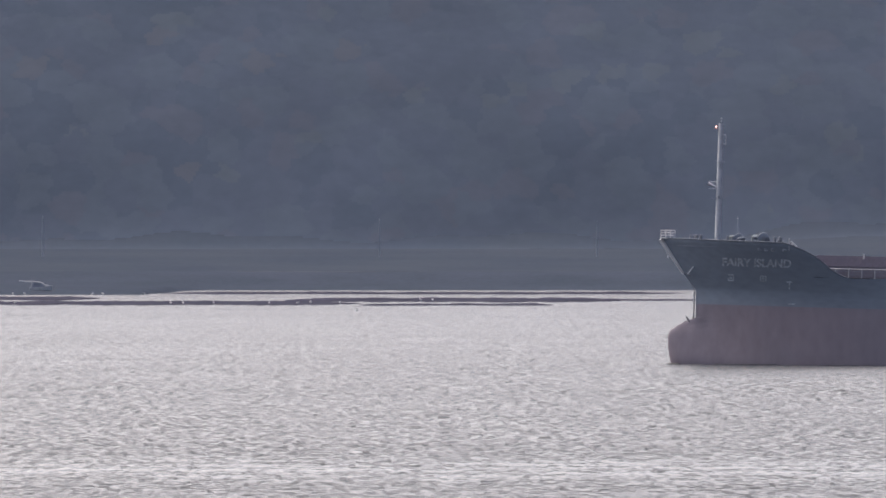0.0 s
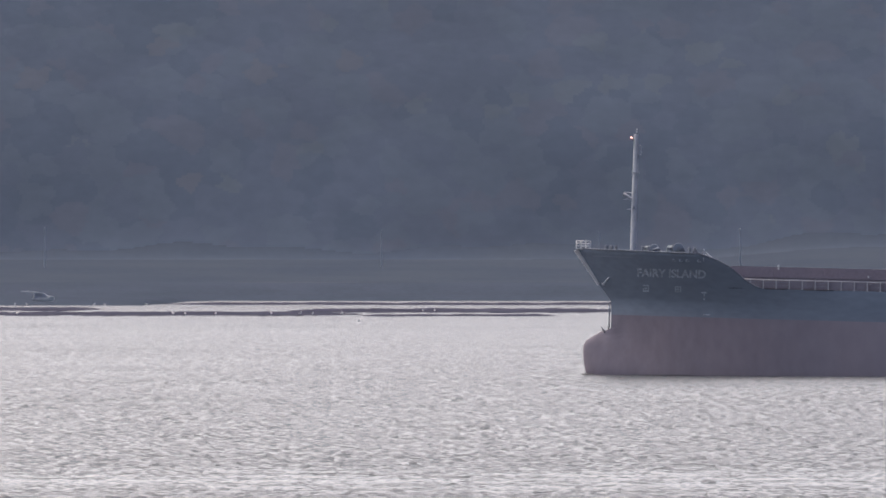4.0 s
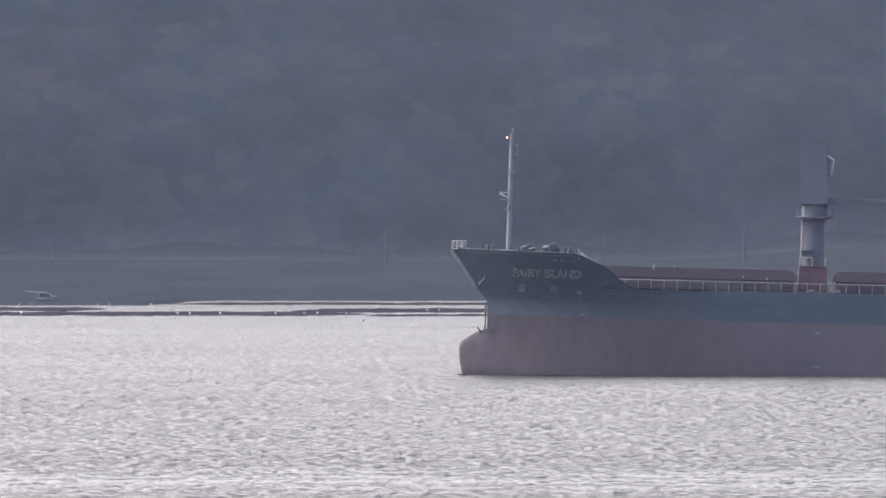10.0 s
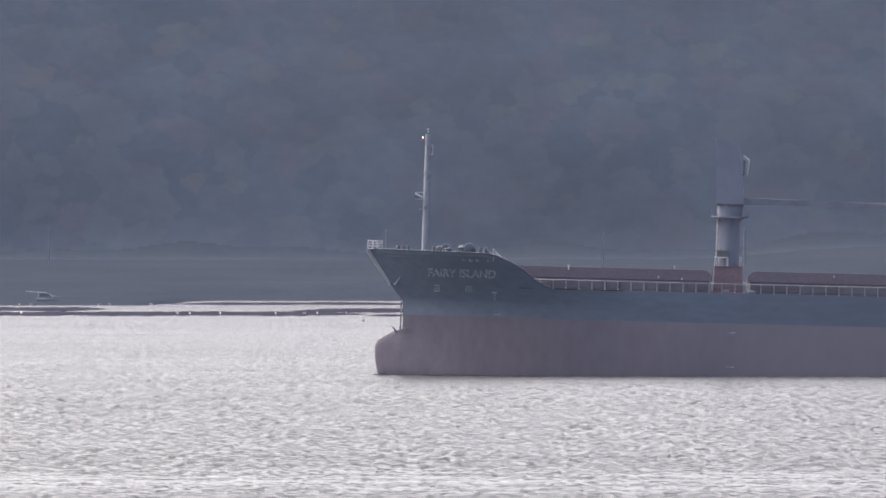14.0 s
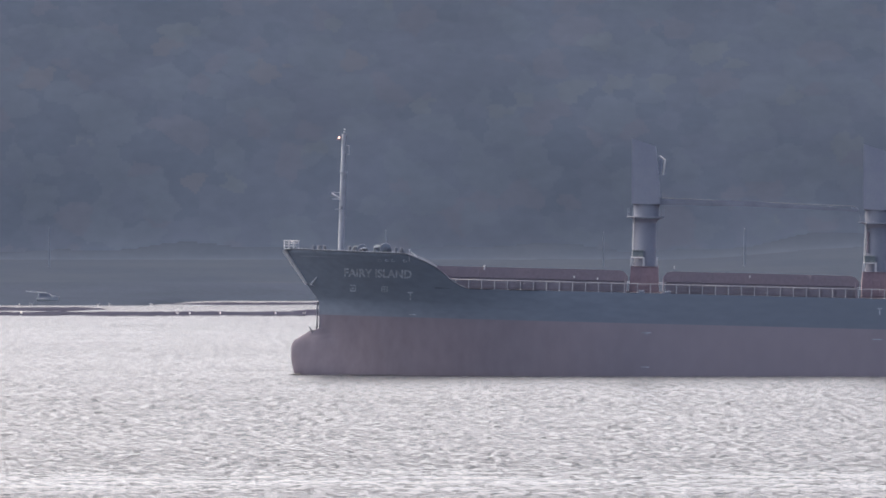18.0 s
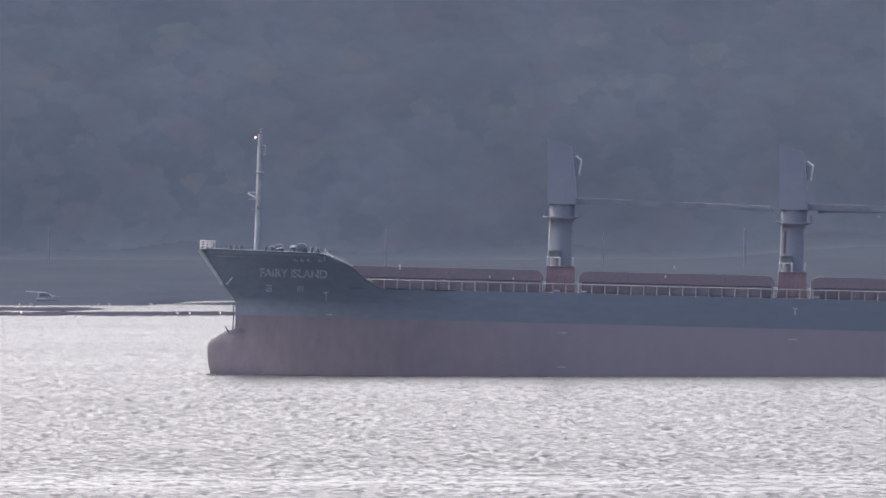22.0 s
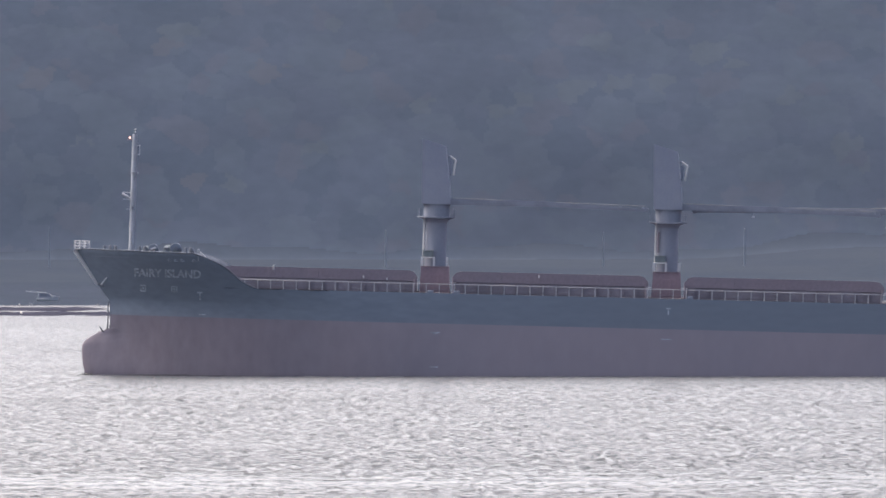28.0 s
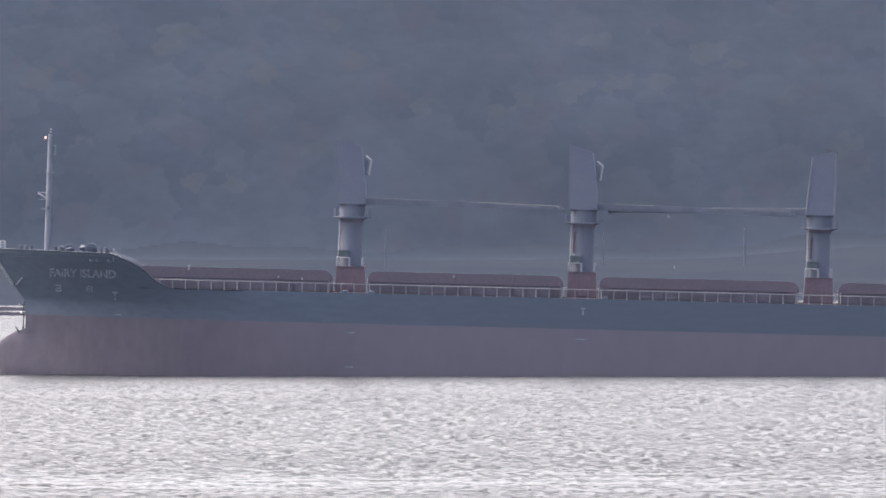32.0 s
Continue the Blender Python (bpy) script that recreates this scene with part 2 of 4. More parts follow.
def thing(name, at, label, category, group="", kind=""):
    e = new(name)
    e.matrix_basis = at
    e.empty_display_size = 0.5
    return tagged(e, label, category, group, kind)


def box(bm, lo, hi, bevel=0.0):
    """An axis-parallel box, with its edges rounded off by bevel metres."""
    c = [(a + b) / 2 for a, b in zip(lo, hi)]
    s = [b - a for a, b in zip(lo, hi)]
    r = bmesh.ops.create_cube(bm, size=1.0, matrix=Matrix.Translation(c) @ Matrix.Diagonal((*s, 1)))
    if bevel:
        es = list({e for v in r["verts"] for e in v.link_edges})
        bmesh.ops.bevel(bm, geom=es, offset=bevel, segments=2, affect="EDGES", profile=0.5)
    return bm


def rod(bm, a, b, r0, r1=None, seg=10):
    """A round bar from a to b."""
    a, b = Vector(a), Vector(b)
    d = b - a
    m = Matrix.Translation((a + b) / 2) @ d.to_track_quat("Z", "Y").to_matrix().to_4x4()
    bmesh.ops.create_cone(bm, cap_ends=True, segments=seg, radius1=r0, radius2=r0 if r1 is None else r1, depth=d.length, matrix=m)
    return bm


def tube(bm, pts, r, seg=8):
    """One bent round bar through the points."""
    pts = [Vector(p) for p in pts]
    rings = []
    for i, p in enumerate(pts):
        q = (pts[min(i + 1, len(pts) - 1)] - pts[max(i - 1, 0)]).to_track_quat("Z", "Y")
        rings.append([bm.verts.new(p + q @ Vector((r * math.cos(2 * math.pi * k / seg), r * math.sin(2 * math.pi * k / seg), 0))) for k in range(seg)])
    for a, b in zip(rings, rings[1:]):
        for k in range(seg):
            bm.faces.new((a[k], a[(k + 1) % seg], b[(k + 1) % seg], b[k]))
    bm.faces.new(list(reversed(rings[0])))
    bm.faces.new(rings[-1])
    return bm


def lump(bm, c, r, sub=2, squash=(1, 1, 1)):
    bmesh.ops.create_icosphere(bm, subdivisions=sub, radius=r, matrix=Matrix.Translation(c) @ Matrix.Diagonal((*squash, 1)))
    return bm


def prism(bm, outline, y0, y1):
    """A slab with an outline in x and z, from y0 to y1."""
    a = [bm.verts.new((x, y0, z)) for x, z in outline]
    b = [bm.verts.new((x, y1, z)) for x, z in outline]
    bm.faces.new(a)
    bm.faces.new(list(reversed(b)))
    for i in range(len(a)):
        j = (i + 1) % len(a)
        bm.faces.new((a[i], b[i], b[j], a[j]))
    return bm


def sheet(name, co, nx, ny, material, smooth=True):
    """A grid mesh from an array of nx * ny places, row by row."""
    me = bpy.data.meshes.new(name)
    i = np.arange((nx - 1) * (ny - 1))
    r, c = i // (nx - 1), i % (nx - 1)
    a = r * nx + c
    quads = np.stack([a, a + 1, a + 1 + nx, a + nx], 1).astype(np.int32)
    me.vertices.add(nx * ny)
    me.vertices.foreach_set("co", np.ascontiguousarray(co, dtype=np.float32).ravel())
    me.loops.add(quads.size)
    me.loops.foreach_set("vertex_index", quads.ravel())
    me.polygons.add(len(quads))
    me.polygons.foreach_set("loop_start", np.arange(0, quads.size, 4, dtype=np.int32))
    if smooth:
        me.polygons.foreach_set("use_smooth", np.ones(len(quads), dtype=bool))
    me.update(calc_edges=True)
    me.validate()
    for mt in (material if isinstance(material, (list, tuple)) else [material]):
        me.materials.append(mt)
    return me


# ---- the land: one sheet from the bluff under the camera, over the sea bed, to the wooded hill ----
def smooth_step(a, b, v):
    t = np.clip((v - a) / (b - a), 0, 1)
    return t * t * (3 - 2 * t)


def waves_of(x, y, seed, lengths):
    """A gentle unevenness of about -1 to 1, from a few crossing waves."""
    r = np.random.RandomState(seed)
    h = 0
    for w in lengths:
        for _ in range(3):
            a, p = r.uniform(0, 2 * np.pi), r.uniform(0, 2 * np.pi)
            h = h + np.sin((x * np.cos(a) + y * np.sin(a)) * 2 * np.pi / w + p)
    return h / (3 * len(lengths)) ** 0.5 / 1.4


def shore_line(x):
    """Distance at which the far shore leaves the water."""
    return 2452 + 108 * smooth_step(-56, -46, x) + 1.5 * np.sin(x / 9.0) + 1.0 * np.sin(x / 3.7 + 1)


def hill_foot(x):
    """Distance at which the hill begins to rise."""
    return 2771.5 + 7.0 * smooth_step(0, 130, x)


def wood_edge(x):
    """Distance at which the wood begins, over the pasture."""
    return hill_foot(x) + 5.5 + 1.2 * np.sin(x / 11.0) + 0.6 * np.sin(x / 4.3 + 2)


def land(x, y):
    x, y = np.asarray(x, float), np.asarray(y, float)
    s = shore_line(x)
    z = np.full(np.broadcast(x, y).shape, -4.0)
    d = y - s
    z = np.where(d > -60, -4 + 4 * np.clip((d + 60) / 60, 0, 1), z)
    z = np.where(d > 0, 0.03 * np.clip(d, 0, 30), z)
    z = z + 2.6 * smooth_step(2562, 2600, y) * (d > 0)
    z = z + 3.6 * smooth_step(2600, 2760, y)
    right = smooth_step(48, 92, x)
    up = np.clip(y - hill_foot(x), 0, None)
    up = up * up / (up + 6.0)
    z = z + 2.6 * right * smooth_step(2650, 2768, y)
    hill = 200 * (1 - np.exp(-up / 210.0))
    z = z + hill + np.clip(up / 100, 0, 1) * (0.7 * waves_of(x, y, 5, (230, 130)) + 0.3 * waves_of(x, y, 6, (70, 45)))
    near = smooth_step(140, 20, y)
    return np.where(y < 200, np.maximum(z, -4 + near * 23.0), z)


def ground():
    xs = np.unique(np.concatenate([np.linspace(-4000, -240, 30), np.linspace(-240, 240, 121), np.linspace(240, 4000, 30)]))
    ys = np.unique(np.concatenate([np.linspace(-3000, -50, 14), np.linspace(-50, 200, 26), np.linspace(200, 2380, 20),
                                   np.linspace(2380, 3100, 145), np.linspace(2590, 2612, 12), np.linspace(2762, 2812, 51), np.linspace(3100, 3600, 40), np.linspace(3600, 7000, 20)]))
    gx, gy = np.meshgrid(xs, ys)
    co = np.stack([gx, gy, land(gx, gy)], -1).reshape(-1, 3)
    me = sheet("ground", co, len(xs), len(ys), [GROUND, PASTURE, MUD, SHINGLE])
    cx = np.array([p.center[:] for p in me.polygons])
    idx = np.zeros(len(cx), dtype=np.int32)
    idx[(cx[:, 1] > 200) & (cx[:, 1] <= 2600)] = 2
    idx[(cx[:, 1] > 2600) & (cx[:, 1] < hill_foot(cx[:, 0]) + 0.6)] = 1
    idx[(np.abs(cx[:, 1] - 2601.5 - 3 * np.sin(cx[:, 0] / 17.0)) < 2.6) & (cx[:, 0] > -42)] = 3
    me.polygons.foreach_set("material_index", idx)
    tagged(new("ground", me), "hazy grass and mud shore rising to a wooded hill", "ground", kind="structure")


ground()


# ---- the sea: a wide still sheet, and over it the rippled water in the camera's field ----
def sea():
    xs, ys = np.linspace(-4000, 4000, 41), np.linspace(20, 2700, 41)
    gx, gy = np.meshgrid(xs, ys)
    me = sheet("water", np.stack([gx, gy, gx * 0 - 0.7], -1).reshape(-1, 3), 41, 41, SEA)
    tagged(new("water", me), "grey sea water of a sheltered bay", "sea", kind="structure")


def ripples():
    rows, y = [], 845.0
    while y < 2640:
        rows.append(y)
        y += 0.6 * (y / 900.0) ** 1.2
    ys = np.array(rows)
    n = 331
    f = np.linspace(-1, 1, n)
    gy = np.repeat(ys[:, None], n, 1)
    gx = f[None, :] * (ys * 0.0345 + 34)[:, None]
    step = np.maximum(0.6 * (gy / 900.0) ** 1.2, 2 * (gy * 0.0345 + 34) / n)
    r = np.random.RandomState(3)
    gust = 1.0 + 0.2 * waves_of(gx, gy * 0.35, 11, (60, 33, 17))
    h = np.zeros_like(gx)
    for k in range(56):
        wx, wy = 1.3 * (4.5 / 1.3) ** r.uniform(), 2.0 * (4.6 / 2.0) ** r.uniform()
        p, d = r.uniform(0, 2 * np.pi), r.choice((-1, 1))
        keep = np.clip((wy / step - 1.6) / 1.6, 0, 1)
        h += keep * 0.0013 * wy * np.sin(gx * d * 2 * np.pi / wx + gy * 2 * np.pi / wy + p)
    h *= np.clip(gust, 0.25, 1.5)
    co = np.stack([gx, gy, h], -1).reshape(-1, 3)
    ob = new("water_ripples", sheet("water_ripples", co, n, len(ys), SEA))
    return tagged(ob, "silver-grey rippled sea surface under a bright sky", "sea", kind="structure")


sea()
RIPPLES = ripples()


# ---- mudbanks bared by the tide ----
def mudbank(x0, x1, y0, y1, seed, label, rise=0.2):
    """A long flat bank with a ragged edge and pointed ends, lying on the sea bed."""
    nx, ny = 260, 12
    u = np.linspace(0, 1, nx)
    x = x0 + (x1 - x0) * u
    full = np.minimum(1, np.minimum(u, 1 - u) * 9) ** 0.6
    mid = (y0 + y1) / 2 + 6 * waves_of(x, x * 0, seed, (60, 21))
    half = (y1 - y0) / 2 * full * (1 + 0.26 * waves_of(x, x * 0, seed + 1, (26, 11, 5, 2.2)))
    v = np.linspace(-1, 1, ny)
    gx = np.repeat(x[None, :], ny, 0)
    gy = mid[None, :] + v[:, None] * half[None, :]
    top = rise * (1 - np.abs(v[:, None]) ** 3) * full[None, :] * (1 + 0.5 * waves_of(gx, gy * 0.3, seed + 2, (9, 4.5)))
    gz = np.where(np.abs(v[:, None]) > 0.99, -0.8, top)
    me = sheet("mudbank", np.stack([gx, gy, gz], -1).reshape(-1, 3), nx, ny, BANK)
    return tagged(new("mudbank", me), label, "mudbank", group="mudbanks", kind="structure")


mudbank(-125, -61.5, 2326, 2418, 21, "long dark mudbank tapering into the shallow water")
mudbank(-125, -13, 2234, 2318, 24, "narrow dark mudbank with gulls along its edge")
mudbank(-53, 48, 2462, 2512, 27, "low dark mudbank close under the far shore")
mudbank(-27.5, 33.5, 2292, 2384, 30, "broad dark mudbank with a ragged end")
mudbank(-13.5, 20.5, 2226, 2258, 33, "thin dark mudbank at the edge of open water")
mudbank(25, 52, 2330, 2352, 36, "thin spit of dark mud beside a broad bank")


# ---- woods on the hill ----
def leafy(name, co, faces, materials, index):
    """A smooth mesh of four-sided faces, with a material for each."""
    me = bpy.data.meshes.new(name)
    me.vertices.add(co.size // 3)
    me.vertices.foreach_set("co", np.ravel(co).astype(np.float32))
    me.loops.add(faces.size)
    me.loops.foreach_set("vertex_index", np.ravel(faces).astype(np.int32))
    me.polygons.add(len(faces))
    me.polygons.foreach_set("loop_start", np.arange(0, faces.size, 4, dtype=np.int32))
    me.polygons.foreach_set("use_smooth", np.ones(len(faces), dtype=bool))
    for m in materials:
        me.materials.append(m)
    me.polygons.foreach_set("material_index", np.asarray(index, dtype=np.int32))
    me.update(calc_edges=True)
    me.validate()
    return me


# trees that stand out by their colour: x, distance, crown's half width, 4 russet or 5 yellow-green
ODD_TREES = (
    (-39.2, 2823.0, 4.6, 4), (-19.9, 2826.2, 3.6, 4), (-63.1, 2829.8, 5.2, 4), (-89.0, 2820.0, 4.0, 4), (-53.4, 2793.8, 3.2, 4),
    (-29.8, 2799.2, 4.2, 5), (-79.8, 2800.2, 4.2, 5), (-46.1, 2791.0, 3.2, 5), (-5.4, 2812.5, 3.6, 5), (-24.0, 2836.8, 3.4, 5),
    (-11.6, 2843.0, 3.6, 5), (-59.8, 2833.5, 4.6, 5), (12.4, 2811.0, 3.2, 5), (17.3, 2814.8, 4.0, 5), (27.7, 2817.5, 4.2, 5),
    (37.0, 2820.2, 3.6, 5), (46.2, 2820.5, 3.4, 5), (32.8, 2832.2, 4.4, 5), (41.5, 2833.8, 3.6, 5), (56.9, 2830.2, 4.8, 5),
    (63.6, 2827.5, 3.6, 5), (73.1, 2816.5, 3.8, 5), (86.3, 2804.0, 4.4, 5), (90.4, 2800.0, 3.4, 5), (67.5, 2785.0, 4.0, 5),
)
CROWN_RISE = 0.042


def woodland():
    """The closed roof of the wood: crown beside crown over the hillside, each a dome with sprays of leaves on it."""
    r = np.random.RandomState(9)
    xs, ys = np.arange(-128, 128.1, 0.6), np.concatenate([np.arange(2766, 2880, 0.55), np.arange(2880, 3040, 2.5)])
    gx, gy = np.meshgrid(xs, ys)
    edge = wood_edge(gx)
    top, kind = np.zeros_like(gx), np.zeros(gx.shape, dtype=int)
    wx = gx + 0.8 * waves_of(gx, gy, 41, (3.3, 5.1, 8.0))
    wy = gy + 0.8 * waves_of(gx, gy, 42, (3.3, 5.1, 8.0))

    def crown(cx, cy, w, h, k):
        i0, i1 = np.searchsorted(ys, (cy - w - 2, cy + w + 2))
        j0, j1 = np.searchsorted(xs, (cx - w - 2, cx + w + 2))
        d = ((wx[i0:i1, j0:j1] - cx) ** 2 + (wy[i0:i1, j0:j1] - cy) ** 2) / w ** 2
        dome = h * np.clip(1 - d, 0, 1) ** 0.8
        over = dome > top[i0:i1, j0:j1]
        top[i0:i1, j0:j1] = np.where(over, dome, top[i0:i1, j0:j1])
        kind[i0:i1, j0:j1] = np.where(over, k, kind[i0:i1, j0:j1])

    y = 2770.0
    while y < 3040:
        x = -130.0
        while x < 130:
            w = r.uniform(2.8, 6.4)
            # darker stands: on the round knoll, and along one side of the hill
            dark = 0.40 if ((x - 41) / 18) ** 2 + ((y - 2808) / 11) ** 2 < 1 else 0.35 if x < -48 else 0.08
            kinds = np.array((0.5, 0.3, 0.2, 0)) * (1 - dark) + (0, 0, 0, dark)
            crown(x + r.uniform(-2, 2), y + r.uniform(-2, 2), w, CROWN_RISE * w * r.uniform(0.5, 1.4), r.choice(4, p=kinds))
            x += r.uniform(4.5, 8.5)
        y += 4.6
    for cx, cy, w, k in ODD_TREES:
        crown(cx, cy, w, CROWN_RISE * w * 1.3, k)
        crown(cx + 0.8 * w, cy + 1.5, 0.6 * w, CROWN_RISE * w, k)
    inside = smooth_step(0, 9, gy - edge)
    # clumps of leaves on the crowns
    rough = 0.024 * waves_of(gx, gy, 31, (1.9, 2.6, 3.7, 4.9)) + 0.007 * r.normal(size=gx.shape)
    gz = land(gx, gy) + np.where(gy > edge, 0.04 + 1.6 * smooth_step(0, 30, gy - edge) + (top + rough) * inside, -0.05)
    co = np.stack([gx, gy, gz], -1)
    n, m = len(xs), len(ys)
    i = np.arange((n - 1) * (m - 1))
    row, col = i // (n - 1), i % (n - 1)
    a = row * n + col
    faces = np.stack([a, a + 1, a + 1 + n, a + n], 1)
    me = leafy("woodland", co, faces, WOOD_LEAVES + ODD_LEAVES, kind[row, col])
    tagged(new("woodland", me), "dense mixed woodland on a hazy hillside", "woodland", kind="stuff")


woodland()

# ---- poles along the far shore ----
def utility_pole(x, y, h, cap=WOOD):
    z = float(land(x, y))
    e = thing("utility_pole", pose(x, y, z), "thin weathered wooden utility pole in the field", "pole", "poles along the shore")
    part("post", rod(bmesh.new(), (0, 0, -0.4), (0, 0, h), 0.15, 0.11, 10), WOOD, e)
    part("pole_cap", rod(bmesh.new(), (0, 0, h), (0, 0, h + 0.12), 0.14, 0.06, 10), cap, e)


utility_pole(-82.0, 2700, 8.2)
utility_pole(-11.9, 2700, 7.6)
utility_pole(33.4, 2700, 7.2)
utility_pole(62.8, 2700, 7.6, WHITE)


def marker_post(x, y):
    e = thing("marker_post", pose(x, y, float(land(x, y))), "short pale marker post on the shore", "post")
    part("post", rod(bmesh.new(), (0, 0, -0.2), (0, 0, 0.4), 0.07, 0.06), WHITE, e)
    part("cap", rod(bmesh.new(), (0, 0, 0.4), (0, 0, 0.52), 0.12, 0.09), WHITE, e)


marker_post(48.0, 2690)


# ---- the small cabin boat on the far mud ----
def cabin_boat(at):
    e = thing("cabin_boat", at, "small pale grey cabin boat aground on the far mud", "boat")
    bm = bmesh.new()
    n, rings = 14, []
    for i in range(n):
        u = i / (n - 1)
        x = -2.0 + 4.1 * u
        b = 0.95 * (1 - max(0, (u - 0.45) / 0.55) ** 2.2) + 0.03
        top = 0.62 + 0.30 * u * u
        rings.append([bm.verts.new(p) for p in ((x, -b, top), (x, -b * 0.97, 0.2), (x, -b * 0.45, 0.02), (x, 0, -0.06), (x, b * 0.45, 0.02), (x, b * 0.97, 0.2), (x, b, top))])
    for a, b in zip(rings, rings[1:]):
        for i in range(6):
            bm.faces.new((a[i], a[i + 1], b[i + 1], b[i]))
        bm.faces.new((a[6], a[0], b[0], b[6]))
    bm.faces.new(rings[0])
    bm.faces.new(list(reversed(rings[-1])))
    hull = part("hull", bm, CABIN_GREY, e, "grey hull with haze in its colour")
    bm = bmesh.new()
    for s in (-1, 1):
        for i in range(n - 1):
            u, v = i / (n - 1), (i + 1) / (n - 1)
            f = lambda q: (-2.0 + 4.1 * q, s * (0.95 * (1 - max(0, (q - 0.45) / 0.55) ** 2.2) + 0.05), 0.62 + 0.30 * q * q)
            rod(bm, f(u), f(v), 0.06, None, 6)
    part("gunwale", bm, CABIN_GREY, hull, "pale gunwale")
    bm = bmesh.new()
    prism(bm, [(-1.75, 0.6), (1.0, 0.72), (0.65, 1.12), (0.15, 1.55), (-1.5, 1.72)], -0.78, 0.78)
    cabin = part("cabin", bm, CREAM, e)
    part("side_window", box(bmesh.new(), (-1.3, -0.80, 1.05), (-0.1, -0.77, 1.5), 0.01), JIB, cabin)
    part("foredeck", prism(bmesh.new(), [(0.6, 0.78), (2.0, 0.92), (1.7, 1.02), (0.75, 1.16)], -0.5, 0.5), CABIN_GREY, e)
    part("roof", prism(bmesh.new(), [(-1.75, 1.70), (0.28, 1.50), (0.32, 1.60), (-1.75, 1.82)], -0.86, 0.86), CABIN_GREY, cabin)
    for y in (-0.8, 0.8):
        part("cabin_post", rod(bmesh.new(), (-1.7, y, 0.6), (-1.5, y, 1.72), 0.06), CABIN_GREY, cabin)
        part("screen_frame", rod(bmesh.new(), (0.2, y, 1.55), (1.02, y, 0.95), 0.06), CABIN_GREY, cabin)
    part("outrigger_pole", rod(bmesh.new(), (-1.2, -0.5, 1.75), (-4.1, -0.5, 1.95), 0.075, 0.05), CABIN_GREY, e)
    return e


BOAT_X, BOAT_Y = -75.5, 2474.0
cabin_boat(pose(BOAT_X, BOAT_Y, float(land(BOAT_X, BOAT_Y)) - 0.15))


# ---- gulls on the banks, and a dark buoy ----
def gull():
    e = thing("gull", pose(0, 0, 0), "white gull standing on the mud", "gull", "gulls on the mudbanks")
    bm = lump(bmesh.new(), (0, 0, 0.24), 0.13, 2, (1.7, 0.9, 0.9))
    part("body", bm, RAIL_WHITE, e)
    head = part("head", lump(bmesh.new(), (-0.2, 0, 0.42), 0.075, 2), RAIL_WHITE, e)
    part("beak", rod(bmesh.new(), (-0.26, 0, 0.42), (-0.34, 0, 0.40), 0.02, 0.006, 6), DARK_STEEL, head)
    for s in (-1, 1):
        part("wing", lump(bmesh.new(), (0.05, s * 0.10, 0.27), 0.11, 2, (1.9, 0.3, 0.6)), GULL_GREY, e)
        part("leg", rod(bmesh.new(), (0, s * 0.04, 0), (0, s * 0.04, 0.15), 0.012, None, 5), DARK_STEEL, e)
    part("tail", box(bmesh.new(), (0.2, -0.05, 0.24), (0.36, 0.05, 0.27), 0.01), GULL_GREY, e)
    return e


def gulls():
    first = gull()
    spots = [(-80, 2449), (-77.8, 2450), (-65, 2447), (-63, 2449), (-55.2, 2449), (-73.0, 2246), (-46.0, 2246), (-43.8, 2242),
             (-38.6, 2246), (-29.0, 2247), (-24.0, 2245), (-21.8, 2248), (-16.7, 2247), (-2.8, 2302), (-0.7, 2303)]
    r = random.Random(4)
    for i, (x, y) in enumerate(spots):
        m = pose(x, y, 0.17 if y < 2400 else 0.02, 0, 0, r.uniform(0, 360))
        if i == 0:
            first.matrix_basis = m
        else:
            copy_thing(first, m)


gulls()


def buoy(x, y):
    e = thing("mooring_buoy", pose(x, y, 0), "small dark mooring buoy afloat on the water", "buoy")
    body = part("float", lump(bmesh.new(), (0, 0, 0.06), 0.26, 2, (1, 1, 0.8)), DARK_STEEL, e, smooth=True)
    part("ring", rod(bmesh.new(), (0, 0, 0.2), (0, 0, 0.38), 0.05, 0.03), DARK_STEEL, body)


buoy(-13.2, 2143)


# ---- the bulk carrier: x runs aft from the tip of the bulb, y to starboard, z up; she trims by the stern ----
TRIM, HEADING = 1.4, -1.0
DECK_Z, RED_Z, BEAM, STERN = 10.45, 6.95, 13.0, 158.0
SHIP = thing("bulk_carrier", pose(0, 0, 0), "dark-hulled bulk carrier in ballast with red bottom and deck cranes", "cargo ship")


def entry(z):
    """Where the ship's own bow begins at a height, without the bulb."""
    return float(np.interp(z, (-5, 5.3, 8.4, 8.9, 10.3, 14.6), (3.6, 3.15, 3.05, 2.75, 1.65, -1.35)))


def bulb_tip(z):
    return float(np.interp(z, (-5, -2, 0, 1, 1.8, 3.0, 3.4, 3.87, 4.4, 4.95, 5.35), (3.2, 1.4, .36, .12, -.02, -.08, 0.0, .25, 1.0, 1.95, 3.1)))


def stem(z):
    """Where the stem lies at a height."""
    return bulb_tip(z) if z < 5.35 else entry(z)


